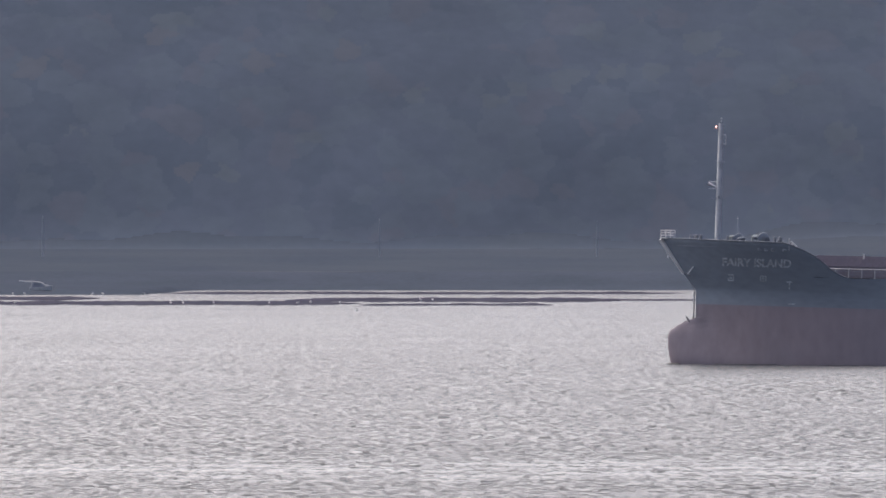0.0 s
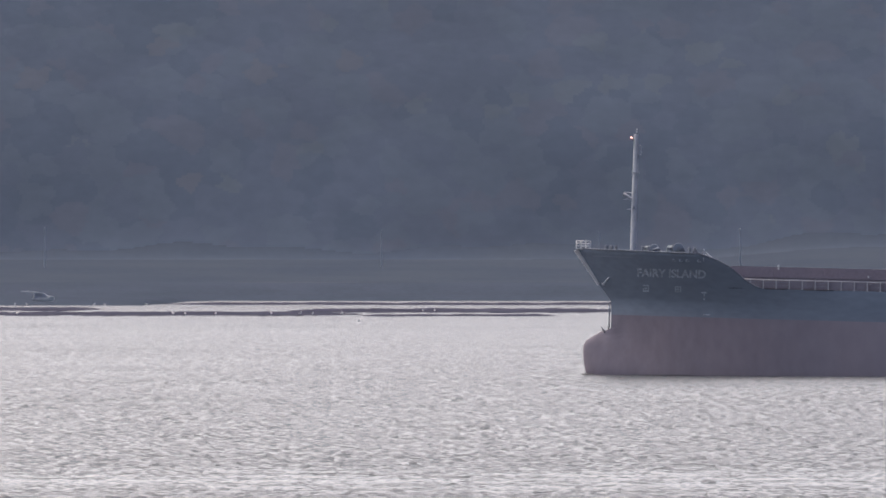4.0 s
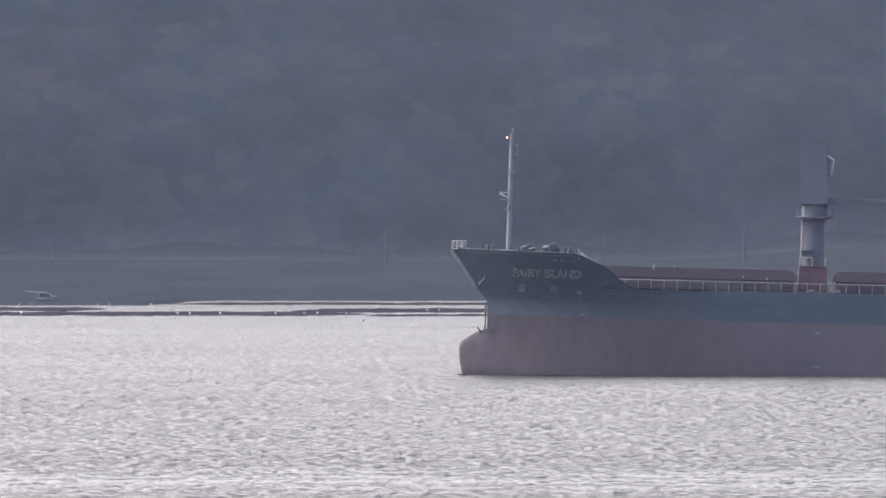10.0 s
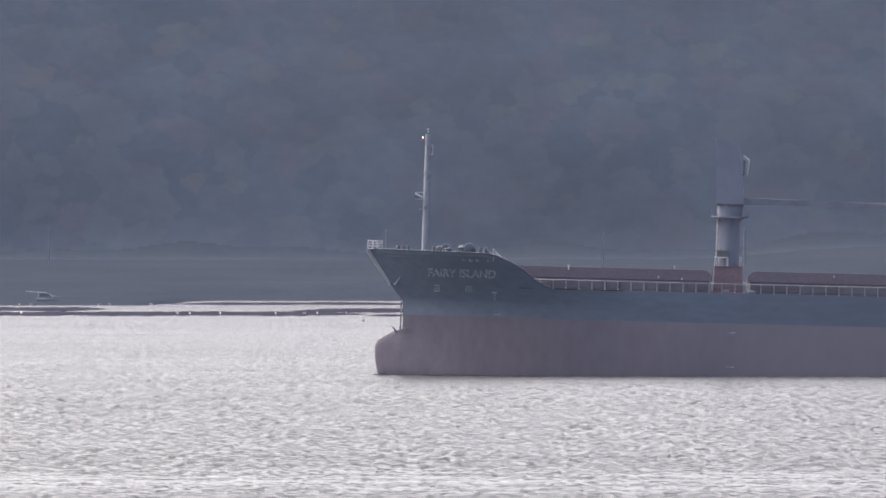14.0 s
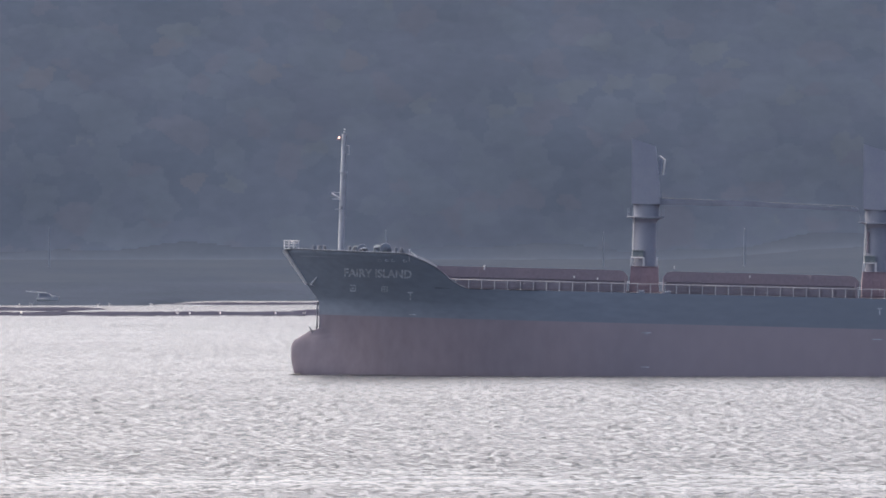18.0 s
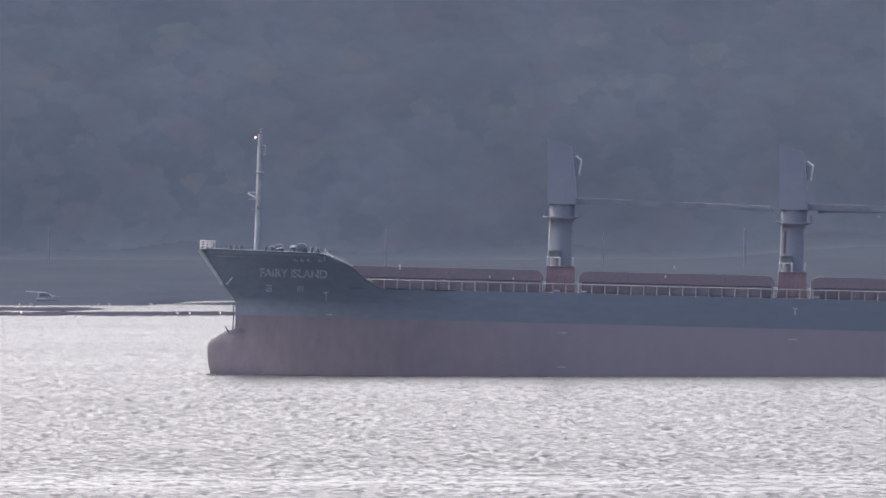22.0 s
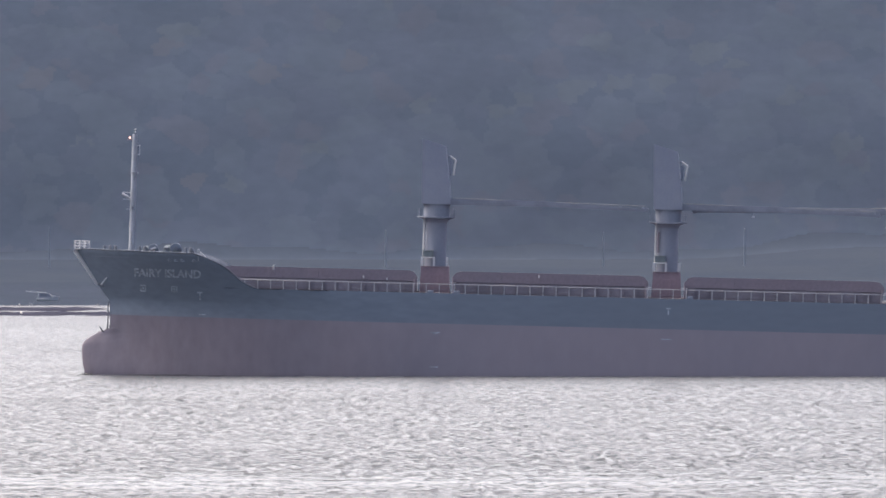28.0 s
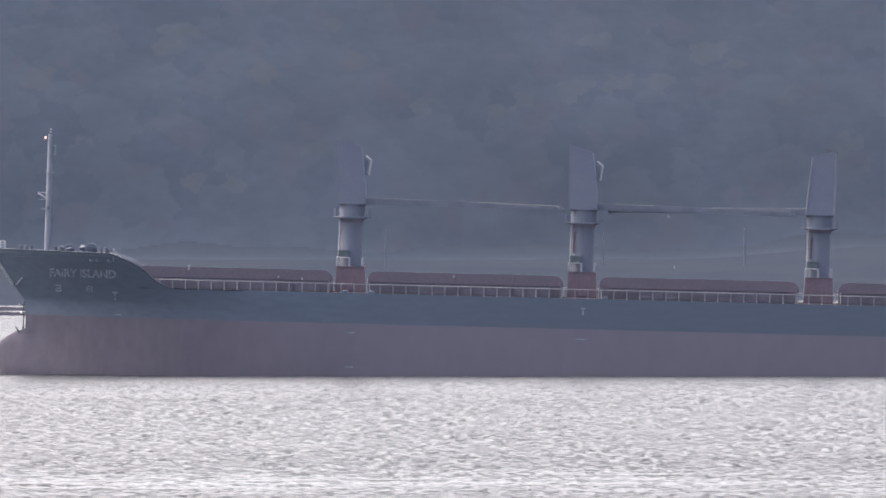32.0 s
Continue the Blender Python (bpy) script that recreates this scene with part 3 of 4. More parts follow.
def half_beam(u, z):
    """The hull's half breadth: a bulb and a fine bow, full amidships, drawn in aft."""
    run = float(np.interp(z, (-5, 1, 7, 10.5, 14.5), (39, 35, 30.5, 26.5, 21)))
    q = min(1.0, max(0.0, (u - entry(z)) / run))
    b = BEAM * (1 - (1 - q) ** 1.9)
    if z < 5.35 and u < 12:
        wide = 2.1 * min(1.0, max(0.0, (5.35 - z) / 5.0)) ** 0.75
        k = min(1.0, max(0.0, (u - bulb_tip(z)) / 6.0))
        b = (b ** 3 + (wide * math.sqrt(1 - (1 - k) ** 2)) ** 3) ** (1 / 3)
    aft = max(0.0, (u - (STERN - 30)) / 30)
    b *= 1 - (0.30 if z > 4 else 0.75) * aft ** 2
    bilge = max(0.0, (-2.5 - z) / 2.5)
    return max(0.03, b * (1 - 0.25 * bilge ** 2))


def top_edge(u):
    """The upper edge of the forecastle's side."""
    return float(np.interp(u, (-1.5, 5, 13.0, 14.0, 15.3, 16.5, 17.5, 18.4, 19.4, 20.3), (14.5, 14.42, 14.3, 14.0, 13.5, 12.9, 12.2, 11.4, 10.8, DECK_Z + 0.02)))


def hull_side():
    bm = bmesh.new()
    zs = [-5, -4, -2.5, -1, 0, 1, 1.8, 2.5, 3.0, 3.4, 3.87, 4.4, 4.95, 5.34, 5.6, 6.2, RED_Z, 7.6, 8.4, 8.9, 9.6, DECK_Z]
    ss = [0, .0006, .0018, .004, .007, .011, .015, .02, .027, .035, .05, .07, .09, .115, .145, .18, .22, .3, .4, .5, .6, .7, .8, .86, .92, .96, 1]
    grid = {}
    for s in (-1, 1):
        for i, z in enumerate(zs):
            for j, q in enumerate(ss):
                u = stem(z) + q * (STERN - stem(z))
                grid[s, i, j] = bm.verts.new((u, s * half_beam(u, z), z))
        for i in range(len(zs) - 1):
            for j in range(len(ss) - 1):
                f = bm.faces.new((grid[s, i, j], grid[s, i, j + 1], grid[s, i + 1, j + 1], grid[s, i + 1, j]))
                f.material_index = 0 if i < zs.index(RED_Z) else 1
    n = len(ss) - 1
    for i in range(len(zs) - 1):
        for j in (0, n):
            f = bm.faces.new((grid[-1, i, j], grid[1, i, j], grid[1, i + 1, j], grid[-1, i + 1, j]))
            f.material_index = 0 if i < zs.index(RED_Z) else 1
    for j in range(n):
        bm.faces.new((grid[-1, 0, j], grid[1, 0, j], grid[1, 0, j + 1], grid[-1, 0, j + 1]))
    ob = part("hull", bm, [HULL_RED, HULL_BLACK], SHIP, "black topsides over red bottom paint, haze mixed into both colours")
    ob.data.shade_smooth()
    return ob


def forecastle_side():
    """Raised plating of the bow, inside and out, with a thickness."""
    bm = bmesh.new()
    rows, cols = 8, 26
    for s in (-1, 1):
        skins = []
        for inset in (0.0, 0.12):
            g = []
            for i in range(rows + 1):
                line = []
                for j in range(cols + 1):
                    q = (j / cols) ** 1.5
                    z = DECK_Z + (14.4 - DECK_Z) * i / rows
                    for _ in range(6):
                        u = stem(z) + q * (20.3 - stem(z))
                        z = DECK_Z + (top_edge(u) - DECK_Z) * i / rows
                    line.append(bm.verts.new((u + inset * (j == 0), s * max(0.02, half_beam(u, z) - inset), z)))
                g.append(line)
            skins.append(g)
            for i in range(rows):
                for j in range(cols):
                    bm.faces.new((g[i][j], g[i][j + 1], g[i + 1][j + 1], g[i + 1][j])).material_index = 1 if inset else 0
        a, b = skins
        for j in range(cols):
            bm.faces.new((a[rows][j], a[rows][j + 1], b[rows][j + 1], b[rows][j])).material_index = 1
    bmesh.ops.remove_doubles(bm, verts=bm.verts, dist=0.001)
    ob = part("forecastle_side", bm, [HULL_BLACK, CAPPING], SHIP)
    ob.data.shade_smooth()
    return ob


def deck_plate(name, z, u0, u1, inset, material):
    bm = bmesh.new()
    left, right = [], []
    us = np.linspace(max(u0, stem(z) + 0.3), u1, 60)
    for u in us:
        b = max(0.05, half_beam(u, z) - inset)
        left.append(bm.verts.new((u, -b, z)))
        right.append(bm.verts.new((u, b, z)))
    for i in range(len(us) - 1):
        bm.faces.new((left[i], left[i + 1], right[i + 1], right[i]))
    r = bmesh.ops.extrude_face_region(bm, geom=bm.faces[:])
    for v in (g for g in r["geom"] if isinstance(g, bmesh.types.BMVert)):
        v.co.z -= 0.06
    return part(name, bm, material, SHIP)


HULL = hull_side()
FORE = forecastle_side()
deck_plate("main_deck", DECK_Z + 0.005, 14.5, STERN, 0.06, DECK_RED)
deck_plate("forecastle_deck", 13.3, -0.2, 14.7, 0.14, DECK_RED)
part("forecastle_bulkhead", box(bmesh.new(), (14.45, -9.2, DECK_Z), (14.65, 9.2, 13.24), 0.02), HULL_BLACK, SHIP)


# upright bar with the draught figures, and a white bar painting the stem's lit edge
def stem_parts():
    bm = bmesh.new()
    rod(bm, (2.88, -0.02, 5.2), (2.88, -0.02, 8.35), 0.07, None, 8)
    rod(bm, (2.88, 0, 8.3), (3.1, 0, 8.3), 0.05, None, 8)
    rod(bm, (2.88, 0, 5.6), (3.2, 0, 5.6), 0.05, None, 8)
    bar = part("stem_guard", bm, BLACK_STEEL, SHIP, "dark upright bar before the stem")
    for k in range(5):
        part("draught_mark", box(bmesh.new(), (2.76, -0.1, 7.3 + 0.22 * k), (2.92, 0.06, 7.38 + 0.22 * k), 0.01), MARK_WHITE, bar)
    bm = bmesh.new()
    rod(bm, (stem(10.4) + 0.0, -0.05, 10.4), (stem(14.35) + 0.05, -0.2, 14.35), 0.13, 0.28, 24)
    part("lit_stem_edge", bm, WHITE, SHIP, "white bar painting the lit edge of the raked stem")
    for a, b in (((1.95, -0.2, 5.55), (2.42, -0.1, 4.85)), ((2.72, 0.2, 5.5), (3.0, 0.1, 5.0))):
        part("bulb_fin", rod(bmesh.new(), a, b, 0.05, 0.11, 8), BLACK_STEEL, HULL)


stem_parts()


def anchor():
    bm = bmesh.new()
    y0 = -half_beam(3.0, 10.7) - 0.12
    rod(bm, (2.05, y0 + 0.3, 10.35), (2.75, y0, 11.25), 0.11, 0.09, 8)
    a = part("anchor", bm, MARK_WHITE, SHIP, "pale anchor housed at the bow")
    bm = bmesh.new()
    rod(bm, (1.85, y0 + 0.45, 10.55), (2.05, y0 + 0.3, 10.30), 0.12, 0.06, 8)
    rod(bm, (2.45, y0 + 0.2, 10.15), (2.05, y0 + 0.3, 10.30), 0.06, 0.12, 8)
    part("fluke", bm, DARK_STEEL, a)
    part("hawse_pipe", rod(bmesh.new(), (2.78, y0 + 0.02, 11.25), (2.9, y0 + 0.3, 11.4), 0.28, 0.28, 14), DARK_STEEL, a)


anchor()


# ---- lettering and marks laid on the plating ----
def on_side(bm, name, label, lift=0.05, parent=None):
    """Puts flat work, drawn in x and z, on the port side's curve."""
    bmesh.ops.triangulate(bm, faces=bm.faces[:])
    bmesh.ops.subdivide_edges(bm, edges=[e for e in bm.edges if e.calc_length() > 0.45], cuts=1)
    for v in bm.verts:
        v.co.y = -half_beam(v.co.x, v.co.z) - lift
    return part(name, bm, MARK_WHITE, parent or HULL, label)


def lettering(body, u0, u1, z0, height, slope, name="name_lettering", label="faded white block lettering", parent=None):
    cu = bpy.data.curves.new("letters", "FONT")
    cu.body = body
    cu.offset = 0.03
    ob = bpy.data.objects.new("letters", cu)
    scene.collection.objects.link(ob)
    me = bpy.data.meshes.new_from_object(ob)
    bpy.data.objects.remove(ob)
    bm = bmesh.new()
    bm.from_mesh(me)
    xs, ys = [v.co.x for v in bm.verts], [v.co.y for v in bm.verts]
    for v in bm.verts:
        fx = (v.co.x - min(xs)) / (max(xs) - min(xs))
        fy = (v.co.y - min(ys)) / (max(ys) - min(ys))
        v.co = (u0 + (u1 - u0) * fx, 0, z0 + height * fy + slope * (u1 - u0) * fx)
    return on_side(bm, name, label, parent=parent)


def flat_bars(name, bars, label):
    bm = bmesh.new()
    for x0, z0, x1, z1 in bars:
        bm.faces.new([bm.verts.new(p) for p in ((x0, 0, z0), (x1, 0, z0), (x1, 0, z1), (x0, 0, z1))])
    return on_side(bm, name, label)


lettering("FAIRY ISLAND", 6.0, 13.9, 11.42, 0.98, 0.0, parent=FORE)
flat_bars("bulb_mark", [(6.7, 9.72, 7.4, 9.86), (6.7, 10.36, 7.4, 10.5), (7.27, 9.86, 7.41, 10.36), (6.87, 9.98, 7.15, 10.2), (6.7, 9.86, 6.81, 10.1)], "white bulbous bow mark")
flat_bars("thruster_mark", [(10.45, 9.75, 11.05, 9.86), (10.45, 10.35, 11.05, 10.45), (10.38, 9.82, 10.5, 10.4), (11.0, 9.82, 11.12, 10.4), (10.5, 10.05, 11.0, 10.15), (10.7, 9.86, 10.8, 10.35)], "white thruster mark")
flat_bars("tug_mark", [(13.45, 9.72, 14.1, 9.88), (13.7, 8.95, 13.87, 9.72)], "white T mark on the bow")
flat_bars("tug_mark", [(67.5, 9.25, 68.05, 9.38), (67.7, 8.6, 67.84, 9.25)], "white T mark amidships")
flat_bars("side_mark", [(13.7, 7.2, 14.5, 7.32)], "faint white bar mark")
flat_bars("load_mark", [(40.5, 5.85, 41.6, 5.96), (40.8, 5.74, 41.3, 5.85)], "small white load mark")
flat_bars("load_mark", [(67.0, 5.72, 68.2, 5.83)], "small white load mark")
flat_bars("load_mark", [(40.5, 1.9, 41.5, 2.0)], "small white load mark")


def bow_fittings():
    """Fairleads in the forecastle's plating, and the pale rubbing strip."""
    for u in (10.2, 11.0, 11.75, 13.1):
        b = -half_beam(u, 13.45)
        lead = part("fairlead", box(bmesh.new(), (u - 0.22, b - 0.10, 13.3), (u + 0.22, b + 0.1, 13.6), 0.05), MARK_WHITE, SHIP, "pale cast fairlead in the bulwark")
        part("fairlead_mouth", box(bmesh.new(), (u - 0.14, b - 0.12, 13.37), (u + 0.14, b - 0.09, 13.53), 0.01), DARK_STEEL, lead)
    bm = tube(bmesh.new(), [(a, -half_beam(a, 13.65) - 0.02, 13.65) for a in np.linspace(0.8, 5.4, 8)], 0.035)
    part("rubbing_strip", bm, CREAM, SHIP)
    us = np.linspace(-0.9, 20.2, 36)
    for s in (-1, 1):
        bm = tube(bmesh.new(), [(a, s * half_beam(a, top_edge(a)), top_edge(a)) for a in us], 0.07)
        part("bulwark_capping", bm, CAPPING, SHIP)


bow_fittings()


def bow_wave():
    """The ripple that the bulb pushes before it, and its trail along the side, coloured dark for the shade at the
    waterline.
    """
    bm = bmesh.new()
    for u0, u1, r in ((-0.25, 0.9, 0.09), (0.05, 1.3, 0.13), (5.5, 9.0, 0.05), (8.2, 12.5, 0.06)):
        us = np.linspace(u0, u1, 9)
        tube(bm, [(u, -half_beam(max(u, 0.5), 0) - 0.12 - 0.05 * math.sin(3 * u), -0.10 + 0.0244 * u) for u in us], r, 8)
    part("bow_wave", bm, WAVE_FACE, SHIP, "small ripple under the bulb, coloured dark for the shade there", None, True)


bow_wave()


# ---- forecastle: pulpit, mast, windlass, bollards ----
def pulpit():
    """The white railed lookout at the stem head."""
    bm = bmesh.new()
    box(bm, (-1.15, -1.1, 14.42), (0.6, 1.1, 14.5), 0.02)
    e = part("pulpit", bm, WHITE, SHIP, "white railed platform at the stem head")
    xs = (-1.15, -0.6, -0.05, 0.5)
    for y in (-1.05, 1.05):
        for x in xs:
            part("stanchion", rod(bmesh.new(), (x, y, 14.5), (x, y, 15.38), 0.038, None, 8), WHITE, e)
        for z in (14.8, 15.1, 15.38):
            part("rail", rod(bmesh.new(), (-1.15, y, z), (0.5, y, z), 0.032, None, 8), WHITE, e)
    for z in (14.8, 15.1, 15.38):
        part("rail", rod(bmesh.new(), (-1.15, -1.05, z), (-1.15, 1.05, z), 0.032, None, 8), WHITE, e)
    part("end_plate", box(bmesh.new(), (0.32, -1.08, 14.5), (0.56, -1.0, 15.1), 0.02), CREAM, e)


def foremast():
    m = part("foremast", rod(bmesh.new(), (5.62, 0, 13.3), (5.70, 0, 27.7), 0.345, 0.275, 18), MAST_GREY, SHIP, "tall pale tapered foremast", pose(-0.2, 0, 0.2))
    part("mast_base", rod(bmesh.new(), (5.62, 0, 13.3), (5.62, 0, 13.75), 0.55, 0.4, 18), MAST_GREY, m)
    part("finial", rod(bmesh.new(), (5.72, 0, 27.7), (5.72, 0, 28.15), 0.04, 0.03, 8), DARK_STEEL, m)
    for z in (27.95, 28.25):
        part("top_light", lump(bmesh.new(), (5.72, 0, z), 0.11, 2, (1, 1, 0.8)), MAST_GREY, m)
    lamp = part("masthead_light", box(bmesh.new(), (4.85, -0.22, 27.0), (5.45, 0.22, 27.1), 0.02), CRANE_RED, m, "lit warm masthead light on a bracket")
    part("lantern", lump(bmesh.new(), (5.12, -0.1, 27.3), 0.085, 2), MASTHEAD, lamp, "glowing warm lantern")
    part("lantern_cap", rod(bmesh.new(), (5.12, -0.1, 27.43), (5.12, -0.1, 27.52), 0.13, 0.05, 10), DARK_STEEL, lamp)
    hoop = part("light_frame", box(bmesh.new(), (5.75, -0.3, 25.3), (6.32, 0.3, 25.37), 0.02), MAST_GREY, m)
    for x in (5.94, 6.29):
        for y in (-0.26, 0.26):
            part("frame_post", rod(bmesh.new(), (x, y, 25.3), (x, y, 26.4), 0.035, None, 6), MAST_GREY, hoop)
    for y in (-0.26, 0.26):
        part("frame_rail", rod(bmesh.new(), (5.75, y, 26.4), (6.31, y, 26.4), 0.035, None, 6), MAST_GREY, hoop)
    horn = part("horn_bracket", box(bmesh.new(), (4.5, -0.3, 20.1), (5.5, 0.3, 20.18), 0.02), MAST_GREY, m)
    part("horn", rod(bmesh.new(), (4.35, 0, 20.7), (5.3, 0, 20.3), 0.22, 0.08, 14), MAST_GREY, horn, "pale trumpet of the fog horn")
    part("horn_rail", rod(bmesh.new(), (4.4, -0.25, 20.95), (5.4, -0.25, 20.9), 0.03, None, 6), MAST_GREY, horn)
    part("spreader", box(bmesh.new(), (5.3, -0.5, 23.2), (6.15, 0.5, 23.32), 0.02), MAST_GREY, m)
    part("lower_spreader", box(bmesh.new(), (4.85, -0.3, 18.95), (6.0, 0.3, 19.02), 0.02), CREAM, m)
    part("lamp_box", box(bmesh.new(), (5.5, -0.42, 19.0), (5.75, -0.24, 19.3), 0.03), DARK_STEEL, m)
    bm = bmesh.new()
    for y in (-0.14, 0.14):
        rod(bm, (6.02, y, 13.6), (5.98, y, 27.4), 0.02, None, 5)
    lad = part("ladder", bm, CREAM, m)
    for k in range(34):
        part("rung", rod(bmesh.new(), (6.0, -0.14, 13.9 + 0.4 * k), (6.0, 0.14, 13.9 + 0.4 * k), 0.015, None, 5), CREAM, lad)


def windlass(u, y, r, name, label):
    """A winch: bed, drum between two rimmed flanges, side frame, gearbox, brake wheel and warping end."""
    bm = bmesh.new()
    box(bm, (u - r * 1.6, y - 0.9, 13.3), (u + r * 1.3, y + 0.9, 13.55), 0.04)
    w = part(name, bm, GREEN, SHIP, label)
    z = 14.2 + r
    part("drum", rod(bmesh.new(), (u, y - 0.7, z), (u, y + 0.7, z), r * 0.72, None, 20), DARK_STEEL, w)
    for yy in (-0.75, 0.75):
        disc = part("flange", rod(bmesh.new(), (u, y + yy - 0.05, z), (u, y + yy + 0.05, z), r * 0.93, None, 24), HULL_BLACK, w, "dark drum flange")
        ring = [(u + r * 0.95 * math.cos(k * math.pi / 12), y + yy, z + r * 0.95 * math.sin(k * math.pi / 12)) for k in range(25)]
        part("rim", tube(bmesh.new(), ring, 0.05, 8), PEDESTAL, disc, "pale worn flange rim")
    part("side_frame", prism(bmesh.new(), [(u - r * 0.9, 13.5), (u + r * 0.9, 13.5), (u + r * 0.3, z), (u - r * 0.3, z)], y - 1.0, y - 0.88), GREEN, w)
    part("gearbox", box(bmesh.new(), (u - r * 2.3, y - 1.0, 13.5), (u - r * 1.15, y + 0.4, z + r * 0.35), 0.14), GREEN, w, "rounded green gearbox")
    part("motor", rod(bmesh.new(), (u - r * 2.0, y - 0.2, z + r * 0.15), (u - r * 1.2, y - 0.2, z + r * 0.15), r * 0.42, None, 16), GREEN, w)
    part("brake_wheel", rod(bmesh.new(), (u + r * 0.7, y - 1.1, z - 0.25), (u + r * 0.7, y - 1.02, z - 0.25), 0.3, None, 16), CAPPING, w)
    part("warping_end", rod(bmesh.new(), (u, y - 1.0, z), (u, y - 1.35, z), r * 0.3, r * 0.36, 16), DARK_STEEL, w)


def bollard(u, y, name="bollard"):
    b = part(name, box(bmesh.new(), (u - 0.55, y - 0.22, 13.3), (u + 0.55, y + 0.22, 13.4), 0.02), DARK_STEEL, SHIP)
    for dx in (-0.32, 0.32):
        part("bollard_post", rod(bmesh.new(), (u + dx, y, 13.4), (u + dx, y, 14.85), 0.17, None, 14), DARK_STEEL, b)
        part("bollard_cap", rod(bmesh.new(), (u + dx, y, 14.82), (u + dx, y, 14.95), 0.21, 0.17, 14), DARK_STEEL, b)


pulpit()
foremast()
windlass(10.7, -3.2, 0.6, "mooring_winch", "green mooring winch with grey drum flange")
windlass(7.9, 1.6, 0.5, "windlass", "green anchor windlass on the forecastle")
for bu, by in ((2.7, -1.7), (6.9, -4.4), (12.3, -7.2), (3.2, 1.6)):
    bollard(bu, by)


def vent(u, y, h, r):
    v = part("vent_pipe", rod(bmesh.new(), (u, y, 13.3), (u, y, 13.3 + h), r, None, 12), HULL_BLACK, SHIP)
    part("vent_cowl", lump(bmesh.new(), (u, y, 13.3 + h), r * 1.7, 2, (1, 1, 0.7)), CAPPING, v)


vent(9.7, -5.5, 1.5, 0.16)
vent(8.3, -4.2, 1.35, 0.2)
vent(7.9, -3.0, 1.3, 0.15)
vent(12.6, -4.2, 1.2, 0.18)


def break_rail():
    """The white stanchion and sloping rail at the break of the forecastle."""
    y = -half_beam(14.0, 14.0) + 0.2
    p = part("break_stanchion", rod(bmesh.new(), (13.6, y, 13.4), (13.6, y, 14.7), 0.045, None, 8), MAST_GREY, SHIP)
    part("lamp_head", lump(bmesh.new(), (13.6, y, 14.72), 0.10, 2), MAST_GREY, p)
    part("sloping_rail", rod(bmesh.new(), (13.75, y - 0.15, 14.5), (14.55, y - 0.15, 13.85), 0.06, None, 8), WHITE, p)
    part("sloping_rail", rod(bmesh.new(), (13.75, y - 0.15, 14.2), (14.0, y - 0.15, 14.1), 0.05, None, 8), WHITE, p)


break_rail()


# ---- rails along the main deck ----
def deck_rail(side):
    u0, u1 = 18.6, 118.6
    n = 67
    step = (u1 - u0) / n
    us = np.linspace(u0 - 0.5, u1, 80)
    bm = tube(bmesh.new(), [(a, side * (half_beam(a, DECK_Z) - 0.12), DECK_Z + 1.04) for a in us], 0.04, 6)
    r = part("deck_rail", bm, RAIL_WHITE, SHIP, "white guard rail along the deck edge")
    for z, w in ((0.78, 0.01), (0.42, 0.01)):
        bm = tube(bmesh.new(), [(a, side * (half_beam(a, DECK_Z) - 0.12), DECK_Z + z) for a in us], w, 5)
        part("middle_rail", bm, HULL_BLACK, r)
    bm = rod(bmesh.new(), (0, 0, 0), (0, 0, 1.04), 0.045, 0.04, 8)
    box(bm, (-0.09, -0.09, 0), (0.09, 0.09, 0.03))
    me = finish(bm, "rail_post", RAIL_WHITE)
    for k in range(1, n + 1):
        u = u0 + 0.42 + step * (k - 1)
        shared("rail_post", me, r, pose(u, side * (half_beam(u, DECK_Z) - 0.12), DECK_Z + 0.01))


deck_rail(-1)
deck_rail(1)


# ---- hatches ----
def hatch(u0, u1):
    bm = box(bmesh.new(), (u0 + 0.35, -9.06, DECK_Z), (u1 - 0.35, 9.06, DECK_Z + 1.25), 0.06)
    c = part("hatch_coaming", bm, COAMING, SHIP, "dull red hatch coaming")
    n = 4
    w = (u1 - u0) / n
    for k in range(n):
        a, b = u0 + k * w + 0.008, u0 + (k + 1) * w - 0.008
        ca = 0.95 if k == 0 else 0.06
        cb = 0.95 if k == n - 1 else 0.06
        z0, z1 = DECK_Z + 1.27, DECK_Z + 2.38
        o = [(a, z0), (b, z0), (b, z1 - cb * 0.75), (b - cb * 0.45, z1 - cb * 0.2), (b - cb, z1), (a + ca, z1), (a + ca * 0.45, z1 - ca * 0.2), (a, z1 - ca * 0.75)]
        # the side plates stand proud of the top and of the sloping ends
        inner = [(x + 0.5 * (k == 0 and x < a + 1) - 0.5 * (k == n - 1 and x > b - 1), z) for x, z in o]
        bm = prism(bmesh.new(), inner, -8.95, 8.95)
        prism(bm, [(x, z + (0.14 if z > z0 else 0)) for x, z in o], -9.1, -8.95)
        prism(bm, inner, 8.95, 9.1)
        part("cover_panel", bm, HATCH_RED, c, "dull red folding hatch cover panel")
    bm = box(bmesh.new(), (0, -0.03, 0), (0.06, 0.35, 1.2), 0.01)
    me = finish(bm, "coaming_stay", COAMING)
    k = u0 + 1.2
    while k < u1 - 1:
        shared("coaming_stay", me, c, pose(k, -9.15, DECK_Z))
        k += 1.55
    for u in (u0 + 0.12, u1 - 0.30):
        part("hatch_wheel_post", rod(bmesh.new(), (u, -9.3, DECK_Z), (u, -9.3, DECK_Z + 1.75), 0.11, None, 8), HATCH_RED, c)
    return c


HATCHES = [hatch(u0, u1) for u0, u1 in ((16.0, 38.8), (42.8, 65.4), (69.5, 92.55), (97.0, 119.4))]


